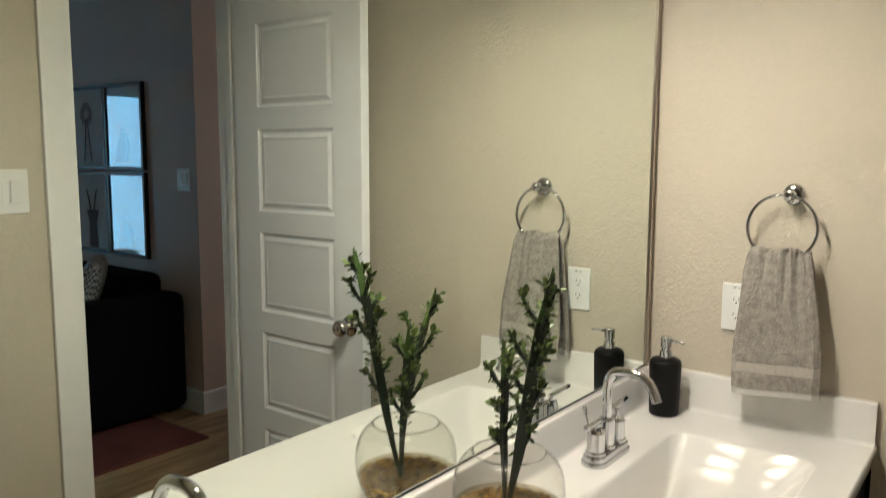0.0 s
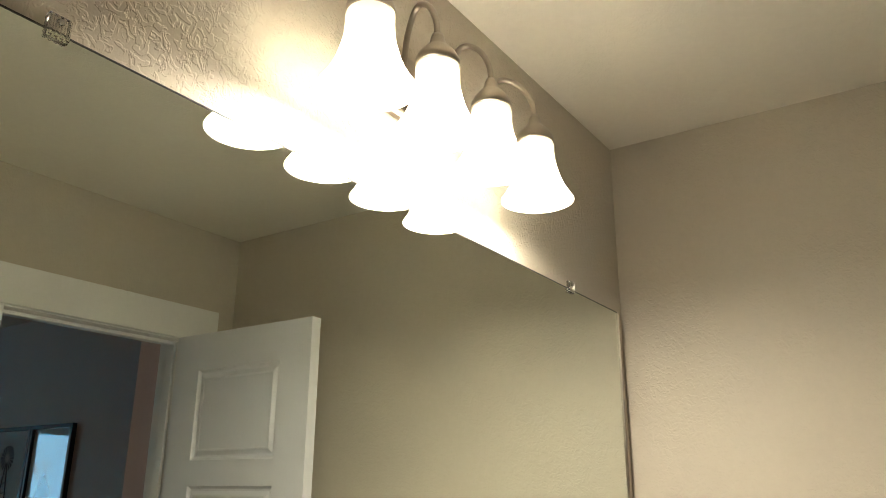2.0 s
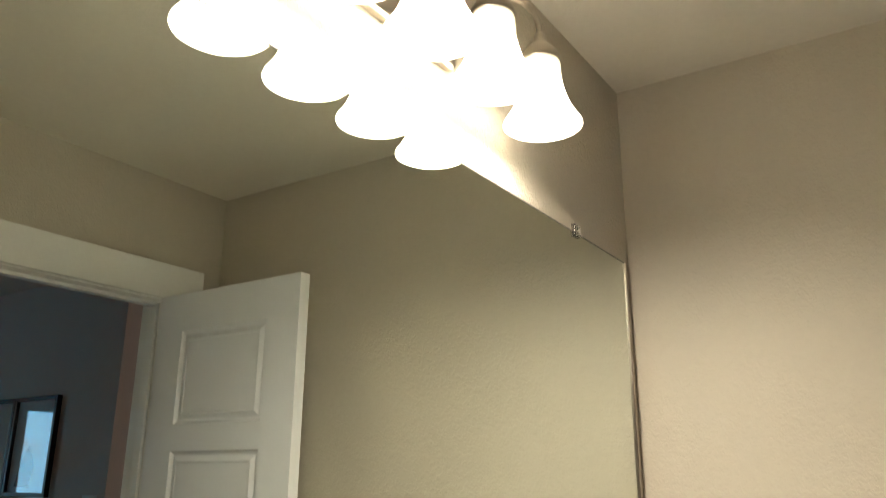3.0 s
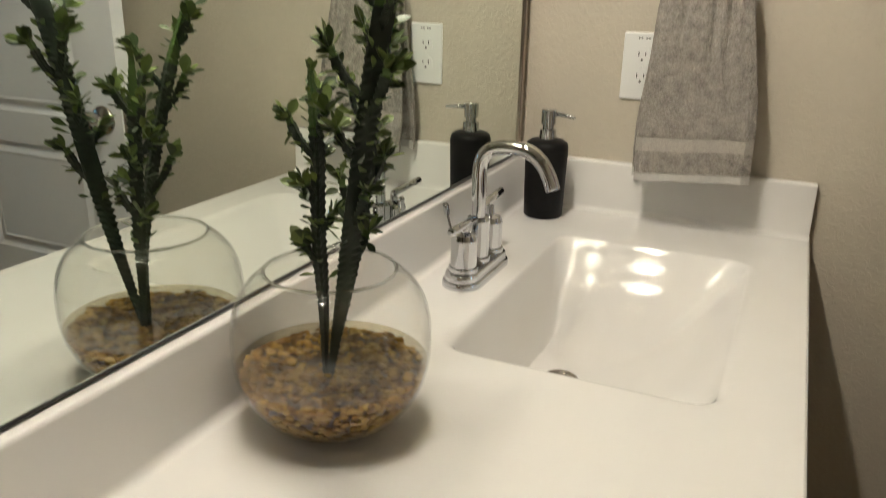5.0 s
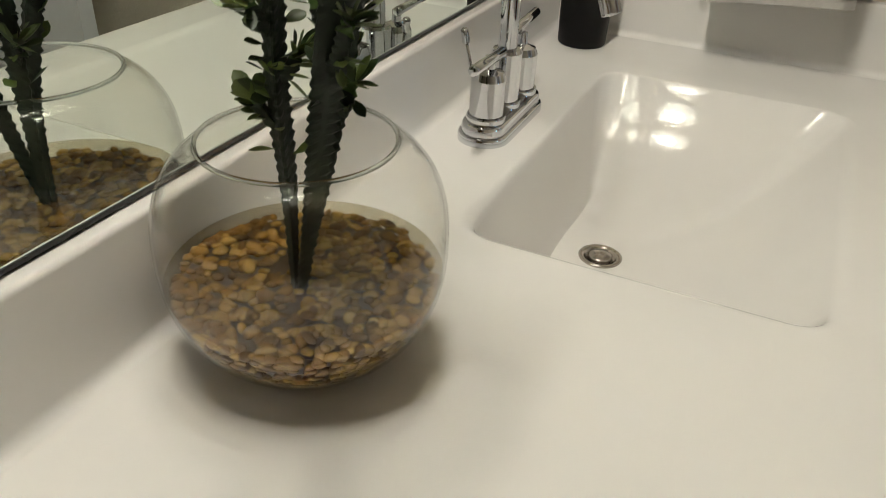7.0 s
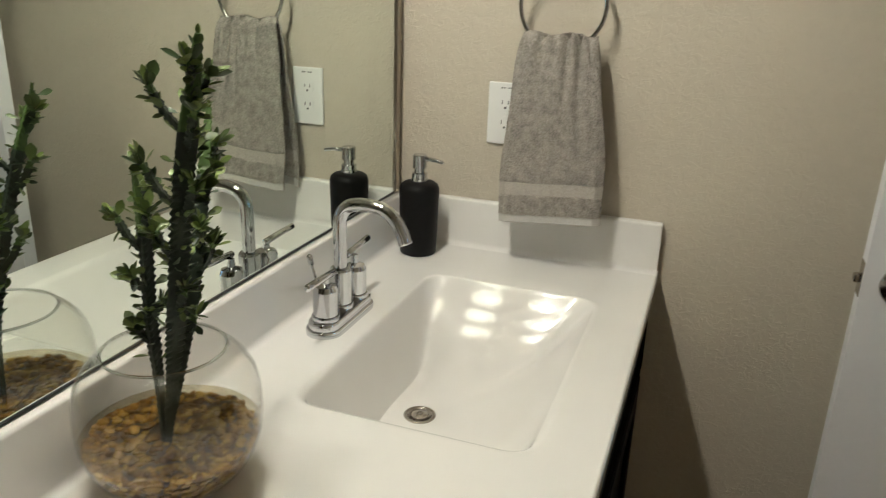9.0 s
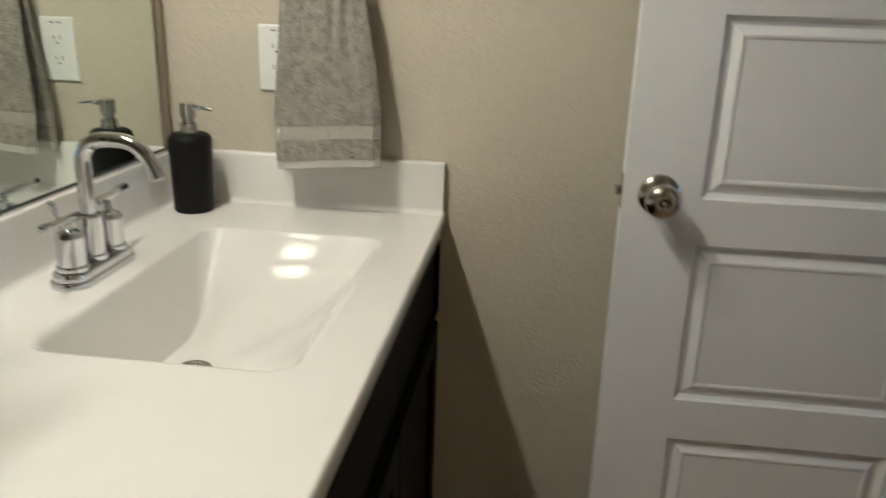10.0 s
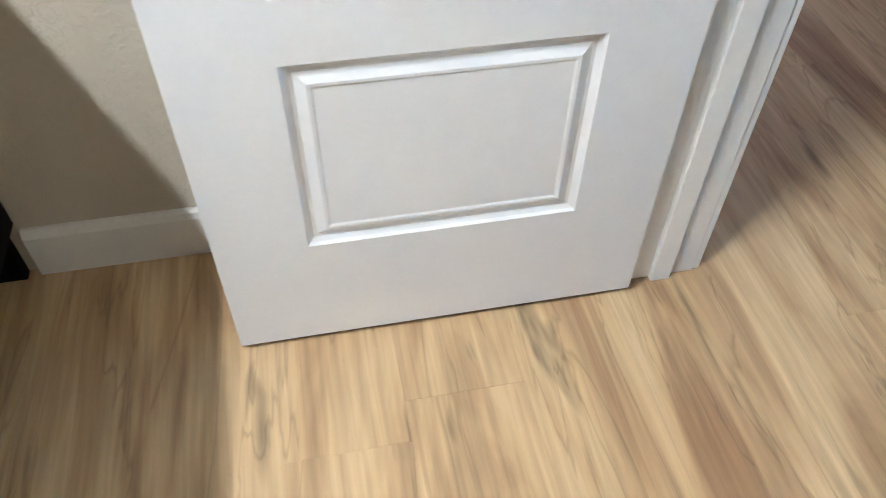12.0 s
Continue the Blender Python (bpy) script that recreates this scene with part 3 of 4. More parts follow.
        bmesh.ops.bevel(bm, geom=edge, offset=0.003, segments=2, affect="EDGES", profile=0.5)
        ob = part(name, bm, MARBLE, t, label, True)
        ob.data.set_sharp_from_angle(angle=radians(40))
    splash((XW + 0.001, VY0), (XW + 0.001, VY1 - 0.0005), (1, 0), "backsplash", "white back splash along the mirror")
    splash((XW + 0.0205, Y1 - 0.0005), (-0.301, Y1 - 0.0005), (0, -1), "side_splash", "white side splash against the end wall")
    for cy in SINKS:
        m = Matrix.Translation(Vector((-0.618, cy - 0.016, HC - 0.140)) - o)
        bm = bmesh.new()
        lathe(bm, [(0.026, 0.0), (0.0265, 0.0015), (0.024, 0.003), (0.019, 0.0015), (0.0185, -0.006), (0.0, -0.006)], 28, m, cap=False)
        dr = part("drain_flange", bm, SATIN, t, "brushed metal drain ring", True)
        bm = bmesh.new()
        lathe(bm, [(0.0, -0.005), (0.014, -0.005), (0.0145, 0.002), (0.013, 0.0035), (0.004, 0.0045), (0.0015, 0.004), (0, 0.004)], 24, m, cap=False)
        part("stopper", bm, SATIN, dr, "", True)
    return t


countertop()


def shaker(bm, y0, y1, z0, z1, o, x=VX, rail=0.055):
    """Frame and recessed panel of a shaker front."""
    def V(xx, y, z):
        return bm.verts.new(Vector((xx, y, z)) - o)
    th = 0.019
    loops = []
    for ins, dep in ((0, 0), (0, th - 0.002), (0.002, th), (rail, th), (rail + 0.0015, th - 0.002), (rail + 0.0015, th - 0.010)):
        loops.append([V(x + dep, y0 + ins, z0 + ins), V(x + dep, y1 - ins, z0 + ins), V(x + dep, y1 - ins, z1 - ins), V(x + dep, y0 + ins, z1 - ins)])
        loops[-1] = [loops[-1][k] for k in range(4)]
    for a, b in zip(loops, loops[1:]):
        for i in range(4):
            bm.faces.new((a[i], a[(i + 1) % 4], b[(i + 1) % 4], b[i]))
    bm.faces.new(loops[-1]), bm.faces.new(loops[0])
    return bm


def vanity():
    o = Vector(((XW + VX) / 2, (VY0 + VY1) / 2, 0))
    t = thing("vanity_cabinet", o, "dark espresso wood double vanity cabinet under a white top", "cabinet")
    bm = bmesh.new()
    zt = HC - 0.034
    box(bm, Vector((XW + 0.001, VY0 + 0.01, 0.10)) - o, Vector((VX, VY0 + 0.028, zt)) - o)
    box(bm, Vector((XW + 0.001, VY1 - 0.020, 0.0)) - o, Vector((VX, VY1 - 0.002, zt)) - o)
    box(bm, Vector((XW + 0.001, VY0 + 0.028, 0.10)) - o, Vector((VX, VY1 - 0.020, 0.118)) - o)
    box(bm, Vector((VX - 0.018, VY0 + 0.028, 0.118)) - o, Vector((VX, VY1 - 0.020, zt)) - o)
    # carcass and toe kick carry the gap shade as black colour
    part("carcass", bm, BLACKGAP, t)
    part("toe_kick", boxed(Vector((VX - 0.075, VY0 + 0.01, 0)) - o, Vector((VX - 0.06, VY1 - 0.020, 0.10)) - o), BLACKGAP, t, "recessed toe kick in shadow black")
    part("side_panel", boxed(Vector((XW + 0.001, VY0 + 0.007, 0.0)) - o, Vector((VX + 0.019, VY0 + 0.0095, zt)) - o), ESPRESSO, t)
    part("centre_stile", boxed(Vector((VX, 1.253, 0.105)) - o, Vector((VX + 0.018, 1.317, zt - 0.004)) - o, 0.001, 1), ESPRESSO, t)
    for a, b in ((1.32, 2.194), (0.38, 1.25)):
        part("false_drawer_front", shaker(bmesh.new(), a, b, 0.606, zt - 0.022, o, rail=0.0005), ESPRESSO, t)
        m = (a + b) / 2
        part("cabinet_door", shaker(bmesh.new(), a, m - 0.0015, 0.112, 0.582, o), ESPRESSO, t)
        part("cabinet_door", shaker(bmesh.new(), m + 0.0015, b, 0.112, 0.582, o), ESPRESSO, t)


vanity()


# ---- vanity light ----
def vanity_light():
    yc = sum(LAMP_Y) / 4
    o = Vector((XW, yc, 2.10))
    t = thing("vanity_light", o, "brushed nickel four-light vanity fixture with frosted bell shades", "wall light")
    bm = boxed(Vector((XW, yc - 0.13, 2.115)) - o, Vector((XW + 0.022, yc + 0.13, 2.235)) - o, 0.012, 3)
    part("back_plate", bm, NICKEL, t, "brushed nickel back plate")
    for y in LAMP_Y:
        ys = yc + (y - yc) * 0.62
        ctrl = [(XW + 0.015, ys, 2.165), (XW + 0.030, ys + (y - ys) * 0.1, 2.19), (XW + 0.042, ys + (y - ys) * 0.3, 2.245), (XW + 0.066, ys + (y - ys) * 0.6, 2.283),
                (LAMP_X - 0.022, ys + (y - ys) * 0.88, 2.272), (LAMP_X - 0.003, y, 2.235), (LAMP_X, y, 2.19)]
        bm = bmesh.new()
        tube(bm, [q - o for q in curve_points(ctrl, 7)], 0.0052, 12)
        part("arm", bm, NICKEL, t, "curved nickel arm", True)
        m = Matrix.Translation(Vector((LAMP_X, y, LAMP_Z)) - o)
        bm = bmesh.new()
        lathe(bm, [(0.0, 0.168), (0.0085, 0.168), (0.011, 0.161), (0.0125, 0.151), (0.020, 0.143), (0.029, 0.132), (0.0335, 0.123), (0.0345, 0.114), (0.033, 0.112), (0.0, 0.112)], 32, m, cap=False)
        part("socket_cup", bm, NICKEL, t, "", True)
        prof = [(0.0315, 0.114), (0.0335, 0.106), (0.0335, 0.094), (0.0345, 0.079), (0.0375, 0.061), (0.0425, 0.043), (0.050, 0.025), (0.058, 0.011), (0.0638, 0.003), (0.0648, 0.0)]
        inner = [(r - 0.003, z) for r, z in reversed(prof)]
        bm = bmesh.new()
        lathe(bm, prof + inner, 40, m, cap=False)
        s = part("shade", bm, FROST, t, "frosted white glass bell shade, lit", True)
        bm = bmesh.new()
        lathe(bm, [(0.0, 0.006), (0.010, 0.008), (0.018, 0.015), (0.0215, 0.029), (0.0165, 0.044), (0.0, 0.044)], 24, m, cap=False)
        b = part("bulb", bm, BULBGLOW, s, "lit white bulb", True)
        b.visible_shadow = False
        bm = bmesh.new()
        lathe(bm, [(0.0, 0.0445), (0.0165, 0.0445), (0.0150, 0.060), (0.0130, 0.084), (0.0130, 0.110), (0.0, 0.110)], 24, m, cap=False)
        part("bulb_collar", bm, PLASTIC, s, "white plastic bulb collar", True)


vanity_light()


# ---- faucets ----
def faucet(cy):
    o = Vector((-0.765, cy, HC))
    t = thing("faucet", o, "polished chrome two-handle basin faucet on the vanity top", "faucet", "faucets on the vanity")

    def slab(hy, hx, z0, z1, ease):
        bm = bmesh.new()
        n = 14
        out = []
        for z, g in ((z0, 0), (z1 - ease, 0), (z1 - ease * 0.3, -ease * 0.3), (z1, -ease)):
            ring = []
            for s in (1, -1):
                for i in range(n + 1):
                    a = -math.pi / 2 + math.pi * i / n
                    r = hx + g
                    ring.append(bm.verts.new((s * -r * math.sin(a), s * ((hy - hx) + r * math.cos(a)), z)))
            out.append(ring)
        for a, b in zip(out, out[1:]):
            for i in range(len(a)):
                j = (i + 1) % len(a)
                bm.faces.new((a[i], a[j], b[j], b[i]))
        bm.faces.new(out[0]), bm.faces.new(out[-1])
        return bm
    bm = slab(0.084, 0.0300, 0.0, 0.010, 0.003)
    p = part("base_plate", bm, CHROME, t, "", True)
    p.data.set_sharp_from_angle(angle=radians(40))
    p = part("base_plate_top", slab(0.080, 0.0260, 0.010, 0.022, 0.004), CHROME, t, "", True)
    p.data.set_sharp_from_angle(angle=radians(40))
    for s in (-1, 1):
        m = Matrix.Translation((0, s * 0.051, 0))
        bm = bmesh.new()
        lathe(bm, crisp([(0.0, 0.022), (0.0225, 0.022), (0.0225, 0.0275), (0.0215, 0.029), (0.0195, 0.029), (0.0195, 0.070), (0.0165, 0.0775), (0.0065, 0.0815), (0.0055, 0.095), (0, 0.095)]), 40, m, cap=False)
        h = part("handle", bm, CHROME, t, "chrome handle body", True)
        h.data.set_sharp_from_angle(angle=radians(45))
        bm = bmesh.new()
        a, b = Vector((-0.008 * s, s * 0.037, 0.097)), Vector((0.010 * s * -1, s * 0.122, 0.101))
        d = (b - a).normalized() * 0.0015
        tube(bm, [a - d, a, b, b + d], [0.0042, 0.0058, 0.0058, 0.0042], 16)
        part("lever", bm, CHROME, h, "chrome lever rod", True)
    bm = bmesh.new()
    lathe(bm, crisp([(0.0, 0.022), (0.021, 0.022), (0.021, 0.0285), (0.020, 0.030), (0.0180, 0.030), (0.0180, 0.086), (0.0160, 0.0895), (0.0, 0.090)]), 40, cap=False)
    p = part("spout_base", bm, CHROME, t, "", True)
    p.data.set_sharp_from_angle(angle=radians(45))
    ctrl = [(0, 0, 0.080), (0, 0, 0.12), (0, 0, 0.160), (0.003, 0, 0.178), (0.014, 0, 0.192), (0.032, 0, 0.198), (0.054, 0, 0.1985), (0.075, 0, 0.195), (0.092, 0, 0.183), (0.104, 0, 0.165), (0.112, 0, 0.145)]
    bm = bmesh.new()
    tube(bm, curve_points(ctrl, 7), 0.0108, 24)
    part("spout", bm, CHROME, t, "curved chrome spout", True)
    bm = bmesh.new()
    tube(bm, [(-0.030, 0.0, 0.010), (-0.046, -0.012, 0.094)], 0.0022, 10)
    tube(bm, [(-0.0455, -0.0115, 0.090), (-0.0458, -0.0118, 0.092), (-0.048, -0.0135, 0.106), (-0.0483, -0.0138, 0.108)], [0.003, 0.0048, 0.0048, 0.003], 12)
    part("lift_rod", bm, CHROME, t, "thin chrome pop-up rod", True)


for cy in SINKS:
    faucet(cy - 0.004)


# ---- soap dispenser ----
def soap_dispenser():
    t = thing("soap_dispenser", (-0.772, 2.104, HC), "matte black ceramic soap dispenser with chrome pump", "soap dispenser", rz=-8)
    bm = bmesh.new()
    lathe(bm, [(0.0, 0.0), (0.0345, 0.0), (0.0368, 0.003), (0.0380, 0.04), (0.0390, 0.085), (0.0400, 0.120), (0.0400, 0.134), (0.0375, 0.142), (0.031, 0.147), (0.0165, 0.149), (0.0, 0.149)], 40, cap=False)
    part("bottle", bm, RUBBER, t, "matte black bottle", True)
    bm = bmesh.new()
    lathe(bm, crisp([(0.0, 0.149), (0.0165, 0.149), (0.0165, 0.156), (0.0155, 0.157), (0.0155, 0.166), (0.0105, 0.1675), (0.0105, 0.176), (0.0140, 0.1765), (0.0140, 0.2015), (0.0128, 0.203), (0.0, 0.203)]), 36, cap=False)
    p = part("pump", bm, CHROME, t, "chrome pump head", True)
    p.data.set_sharp_from_angle(angle=radians(40))
    bm = bmesh.new()
    tube(bm, [(0.010, 0, 0.1955), (0.030, 0, 0.1955), (0.050, 0, 0.193), (0.052, 0, 0.191)], [0.0046, 0.0040, 0.0034, 0.0026], 14)
    part("nozzle", bm, CHROME, p, "", True)


soap_dispenser()


# ---- towel ring and towel ----
RX, RY, RZ, RR = -0.522, 2.153, 1.306, 0.078


def towel_ring():
    o = Vector((-0.508, Y1, 1.384))
    t = thing("towel_ring", o, "polished chrome round towel ring on the beige wall", "towel ring")
    m = Matrix.Rotation(radians(90), 4, "X")
    bm = bmesh.new()
    lathe(bm, [(0.0, 0), (0.026, 0), (0.0265, 0.005), (0.024, 0.010), (0.015, 0.013), (0.0, 0.013)], 32, m, cap=False)
    part("wall_plate", bm, CHROME, t, "", True)
    bm = bmesh.new()
    lathe(bm, [(0.0, 0.012), (0.0125, 0.012), (0.0115, 0.030), (0.0135, 0.040), (0.0145, 0.050), (0.0125, 0.057), (0.007, 0.060), (0.0, 0.060)], 24, m, cap=False)
    part("post", bm, CHROME, t, "", True)
    bm = bmesh.new()
    pts = [Vector((RX + RR * math.cos(a), RY, RZ + RR * math.sin(a))) - o for a in (2 * math.pi * i / 64 for i in range(65))]
    tube(bm, pts, 0.0042, 12, cap=False)
    bmesh.ops.remove_doubles(bm, verts=bm.verts, dist=1e-4)
    part("ring", bm, CHROME, t, "", True)


towel_ring()


def towel():
    ztop, zb = 1.256, 0.910
    o = Vector((-0.507, 2.13, zb))
    t = thing("hand_towel", o, "grey terry hand towel hung through the towel ring", "towel")

    def sheet(front, zlow, shift):
        """One hanging layer: folds gathered at the ring and easing out below."""
        creases = ((-0.78, 0.006, 0.10, 3.5), (-0.40, 0.022, 0.12, 4.5), (-0.10, 0.014, 0.09, 6.0), (0.20, 0.028, 0.11, 4.0), (0.50, 0.030, 0.10, 3.2), (0.80, 0.012, 0.08, 4.0))
        nu, nv = 110, 180
        bm = bmesh.new()
        f, b = [], []
        for j in range(nv + 1):
            v = j / nv                                    # 0 top, 1 hem
            z = ztop + (zlow - ztop) * v
            w = 0.130 + 0.064 * (1 - math.exp(-3.0 * v)) + 0.010 * v
            xc = -0.521 + 0.012 * v + shift * v
            band = 0.775 < v < 0.845
            hem = v > 0.958
            rowf, rowb = [], []
            for i in range(nu + 1):
                u = -1 + 2 * i / nu
                fold = 0.006 + 0.004 * math.cos(u * 2.6 + 0.4) - sum(k * math.exp(-((u - c - 0.10 * v * c) / wd) ** 2 - fall * v) for c, k, wd, fall in creases)
                x = xc + u * w / 2 + 0.0025 * math.sin(9 * v + 2 * u)
                roll = 0.010 * max(0.0, abs(u) - 0.86) / 0.14
                lean = (0.022 + 0.020 * v) if front else (-0.004 - 0.012 * v)
                if v < 0.05:
                    lean *= (v / 0.05) ** 0.5
                q = Vector((x * 190, z * 190, 3.0 if front else 9.0))
                rough = 0.0 if (band or hem) else 0.0019 * noise.noise(q * 1.3) + 0.0022 * noise.noise(q * 2.3)
                inset = 0.0016 if band else (0.0022 if hem else 0.0)
                s = -1 if front else 1
                y = 2.152 - lean + s * (fold * 0.8 + 0.004 + rough - inset) * 1.0 - s * roll
                zz = z + 0.003 * math.sin(u * 6) * (1 - v) + 0.0075 * u * v - (0.003 * u * u * v if front else 0)
                rowf.append(bm.verts.new(Vector((x, y, zz)) - o))
                rowb.append(bm.verts.new(Vector((x, y - s * 0.0055, zz)) - o))
            f.append(rowf), b.append(rowb)
        for j in range(nv):
            v = (j + 0.5) / nv
            mi = 1 if 0.775 < v < 0.845 else (2 if v > 0.958 else 0)
            for i in range(nu):
                a = bm.faces.new((f[j][i], f[j][i + 1], f[j + 1][i + 1], f[j + 1][i]))
                a.material_index = mi
                c = bm.faces.new((b[j][i], b[j + 1][i], b[j + 1][i + 1], b[j][i + 1]))
                c.material_index = mi
            bm.faces.new((f[j][0], f[j + 1][0], b[j + 1][0], b[j][0]))
            bm.faces.new((f[j][nu], b[j][nu], b[j + 1][nu], f[j + 1][nu]))
        for i in range(nu):
            bm.faces.new((f[0][i], b[0][i], b[0][i + 1], f[0][i + 1]))
            bm.faces.new((f[nv][i], f[nv][i + 1], b[nv][i + 1], b[nv][i]))
        return bm
    part("front_layer", sheet(True, zb, 0.0), [TOWEL, BAND, HEM], t, "front fall with woven band", True)
    part("back_layer", sheet(False, zb - 0.004, -0.012), [TOWEL, BAND, HEM], t, "back fall behind", True)


towel()


# ---- outlet and switches ----
def rounded_plate(w, h, d, m, r=0.004):
    bm = boxed((-w / 2, -h / 2, 0), (w / 2, h / 2, d), min(r, d * 0.45), 2)
    bm.transform(m)
    return bm


def outlet():
    o = Vector((-0.629, Y1, 1.095))
    t = thing("wall_outlet", o, "white duplex outlet with screwless cover plate", "outlet")
    m = Matrix.Rotation(radians(90), 4, "X")
    part("cover_plate", rounded_plate(0.072, 0.122, 0.006, m), PLASTIC, t)
    for s in (-1, 1):
        bm = bmesh.new()
        n = 24
        ring = []
        for z in (0.0055, 0.0075):
            ring.append([bm.verts.new(m @ Vector((max(-0.0145, min(0.0145, 0.0175 * math.cos(2 * math.pi * i / n))), s * 0.0195 + 0.0142 * math.sin(2 * math.pi * i / n), z))) for i in range(n)])
        for i in range(n):
            bm.faces.new((ring[0][i], ring[0][(i + 1) % n], ring[1][(i + 1) % n], ring[1][i]))
        bm.faces.new(ring[1])
        r = part("receptacle", bm, PLASTIC, t)
        # slots and ground hole are solid inserts, their inner shade given as dark colour
        for dx, hh in ((-0.0062, 0.0040), (0.0062, 0.0034)):
            part("slot", boxed((dx - 0.0009, -0.0078, s * 0.0195 + 0.003 - hh), (dx + 0.0009, -0.0072, s * 0.0195 + 0.003 + hh)), SLOT, r)
        bm = bmesh.new()
        lathe(bm, [(0, 0.0072), (0.0022, 0.0072), (0.0022, 0.0078), (0, 0.0078)], 12, m @ Matrix.Translation((0, s * 0.0195 - 0.0075, 0)), cap=False)
        part("ground_hole", bm, SLOT, r)
    bm = bmesh.new()
    lathe(bm, [(0, 0.006), (0.003, 0.006), (0.0025, 0.0068), (0, 0.007)], 12, m, cap=False)
    part("screw", bm, PLASTIC, t)
    for dx in (-0.010, -0.005, 0.004, 0.009):
        part("printed_mark", boxed((dx, -0.0066, 0.0495), (dx + 0.0035, -0.0060, 0.0520)), SLOT, t)


outlet()


def switch_plate(name, at, rz, w, gangs, label):
    t = thing(name, at, label, "switch", rz=rz)
    m = Matrix.Rotation(radians(90), 4, "X")
    part("cover_plate", rounded_plate(w, 0.124, 0.006, m), PLASTIC, t)
    for k in range(gangs):
        x = (k - (gangs - 1) / 2) * 0.046
        part("rocker_frame", rounded_plate(0.034, 0.068, 0.0022, m @ Matrix.Translation((x, 0, 0.005)), 0.001), PLASTIC, t)
        part("rocker", rounded_plate(0.029, 0.062, 0.005, m @ Matrix.Translation((x, 0, 0.0055)) @ Matrix.Rotation(radians(3.5), 4, "X"), 0.0012), PLASTIC, t)


switch_plate("light_switch", (W, 1.192, 1.368), -90, 0.118, 2, "white double rocker light switch on the bathroom wall")
switch_plate("light_switch", (2.135, PWY, 1.335), 0, 0.118, 2, "white double rocker switch beside the framed prints")


# ---- fish bowl with cactus ----
BX, BY, BR, BV, BC = -0.7355, 1.2995, 0.0965, 0.0945, 0.0889     # axis, radius, half height, centre over the counter


def bowl_radius(z):
    """A flattened sphere with full shoulders above and below its equator."""
    p = 2.3 if z < BC else 2.6
    return BR * max(0.0, 1 - (abs(z - BC) / (BV * (1.021 if z < BC else 0.885))) ** p) ** (1 / p)


def pebble_material():
    m = material("river_pebble", (0.3, 0.2, 0.1), 0.22, var=0.25, scale=60, fine=300, coat=0.3)
    nt = m.node_tree
    b = nt.nodes["Principled BSDF"]
    geo, ramp = nt.nodes.new("ShaderNodeNewGeometry"), nt.nodes.new("ShaderNodeValToRGB")
    el = ramp.color_ramp.elements
    el[0].color, el[1].color = (0.14, 0.070, 0.016, 1), (0.60, 0.40, 0.115, 1)
    for pos, c in ((0.25, (0.25, 0.130, 0.028, 1)), (0.5, (0.39, 0.210, 0.038, 1)), (0.75, (0.48, 0.29, 0.065, 1))):
        q = el.new(pos)
        q.color = c
    nt.links.new(geo.outputs["Random Per Island"], ramp.inputs[0])
    scl = [n for n in nt.nodes if n.bl_idname == "ShaderNodeVectorMath"][0]
    cv = nt.nodes.new("ShaderNodeVectorMath")
    cv.operation = "SCALE"
    nt.links.new(ramp.outputs[0], cv.inputs[0])
    nt.links.new(scl.inputs["Scale"].links[0].from_socket, cv.inputs["Scale"])
    nt.links.new(cv.outputs[0], b.inputs["Base Color"])
    return m


PEBBLE = pebble_material()
GRAVEL_TOP = 0.060


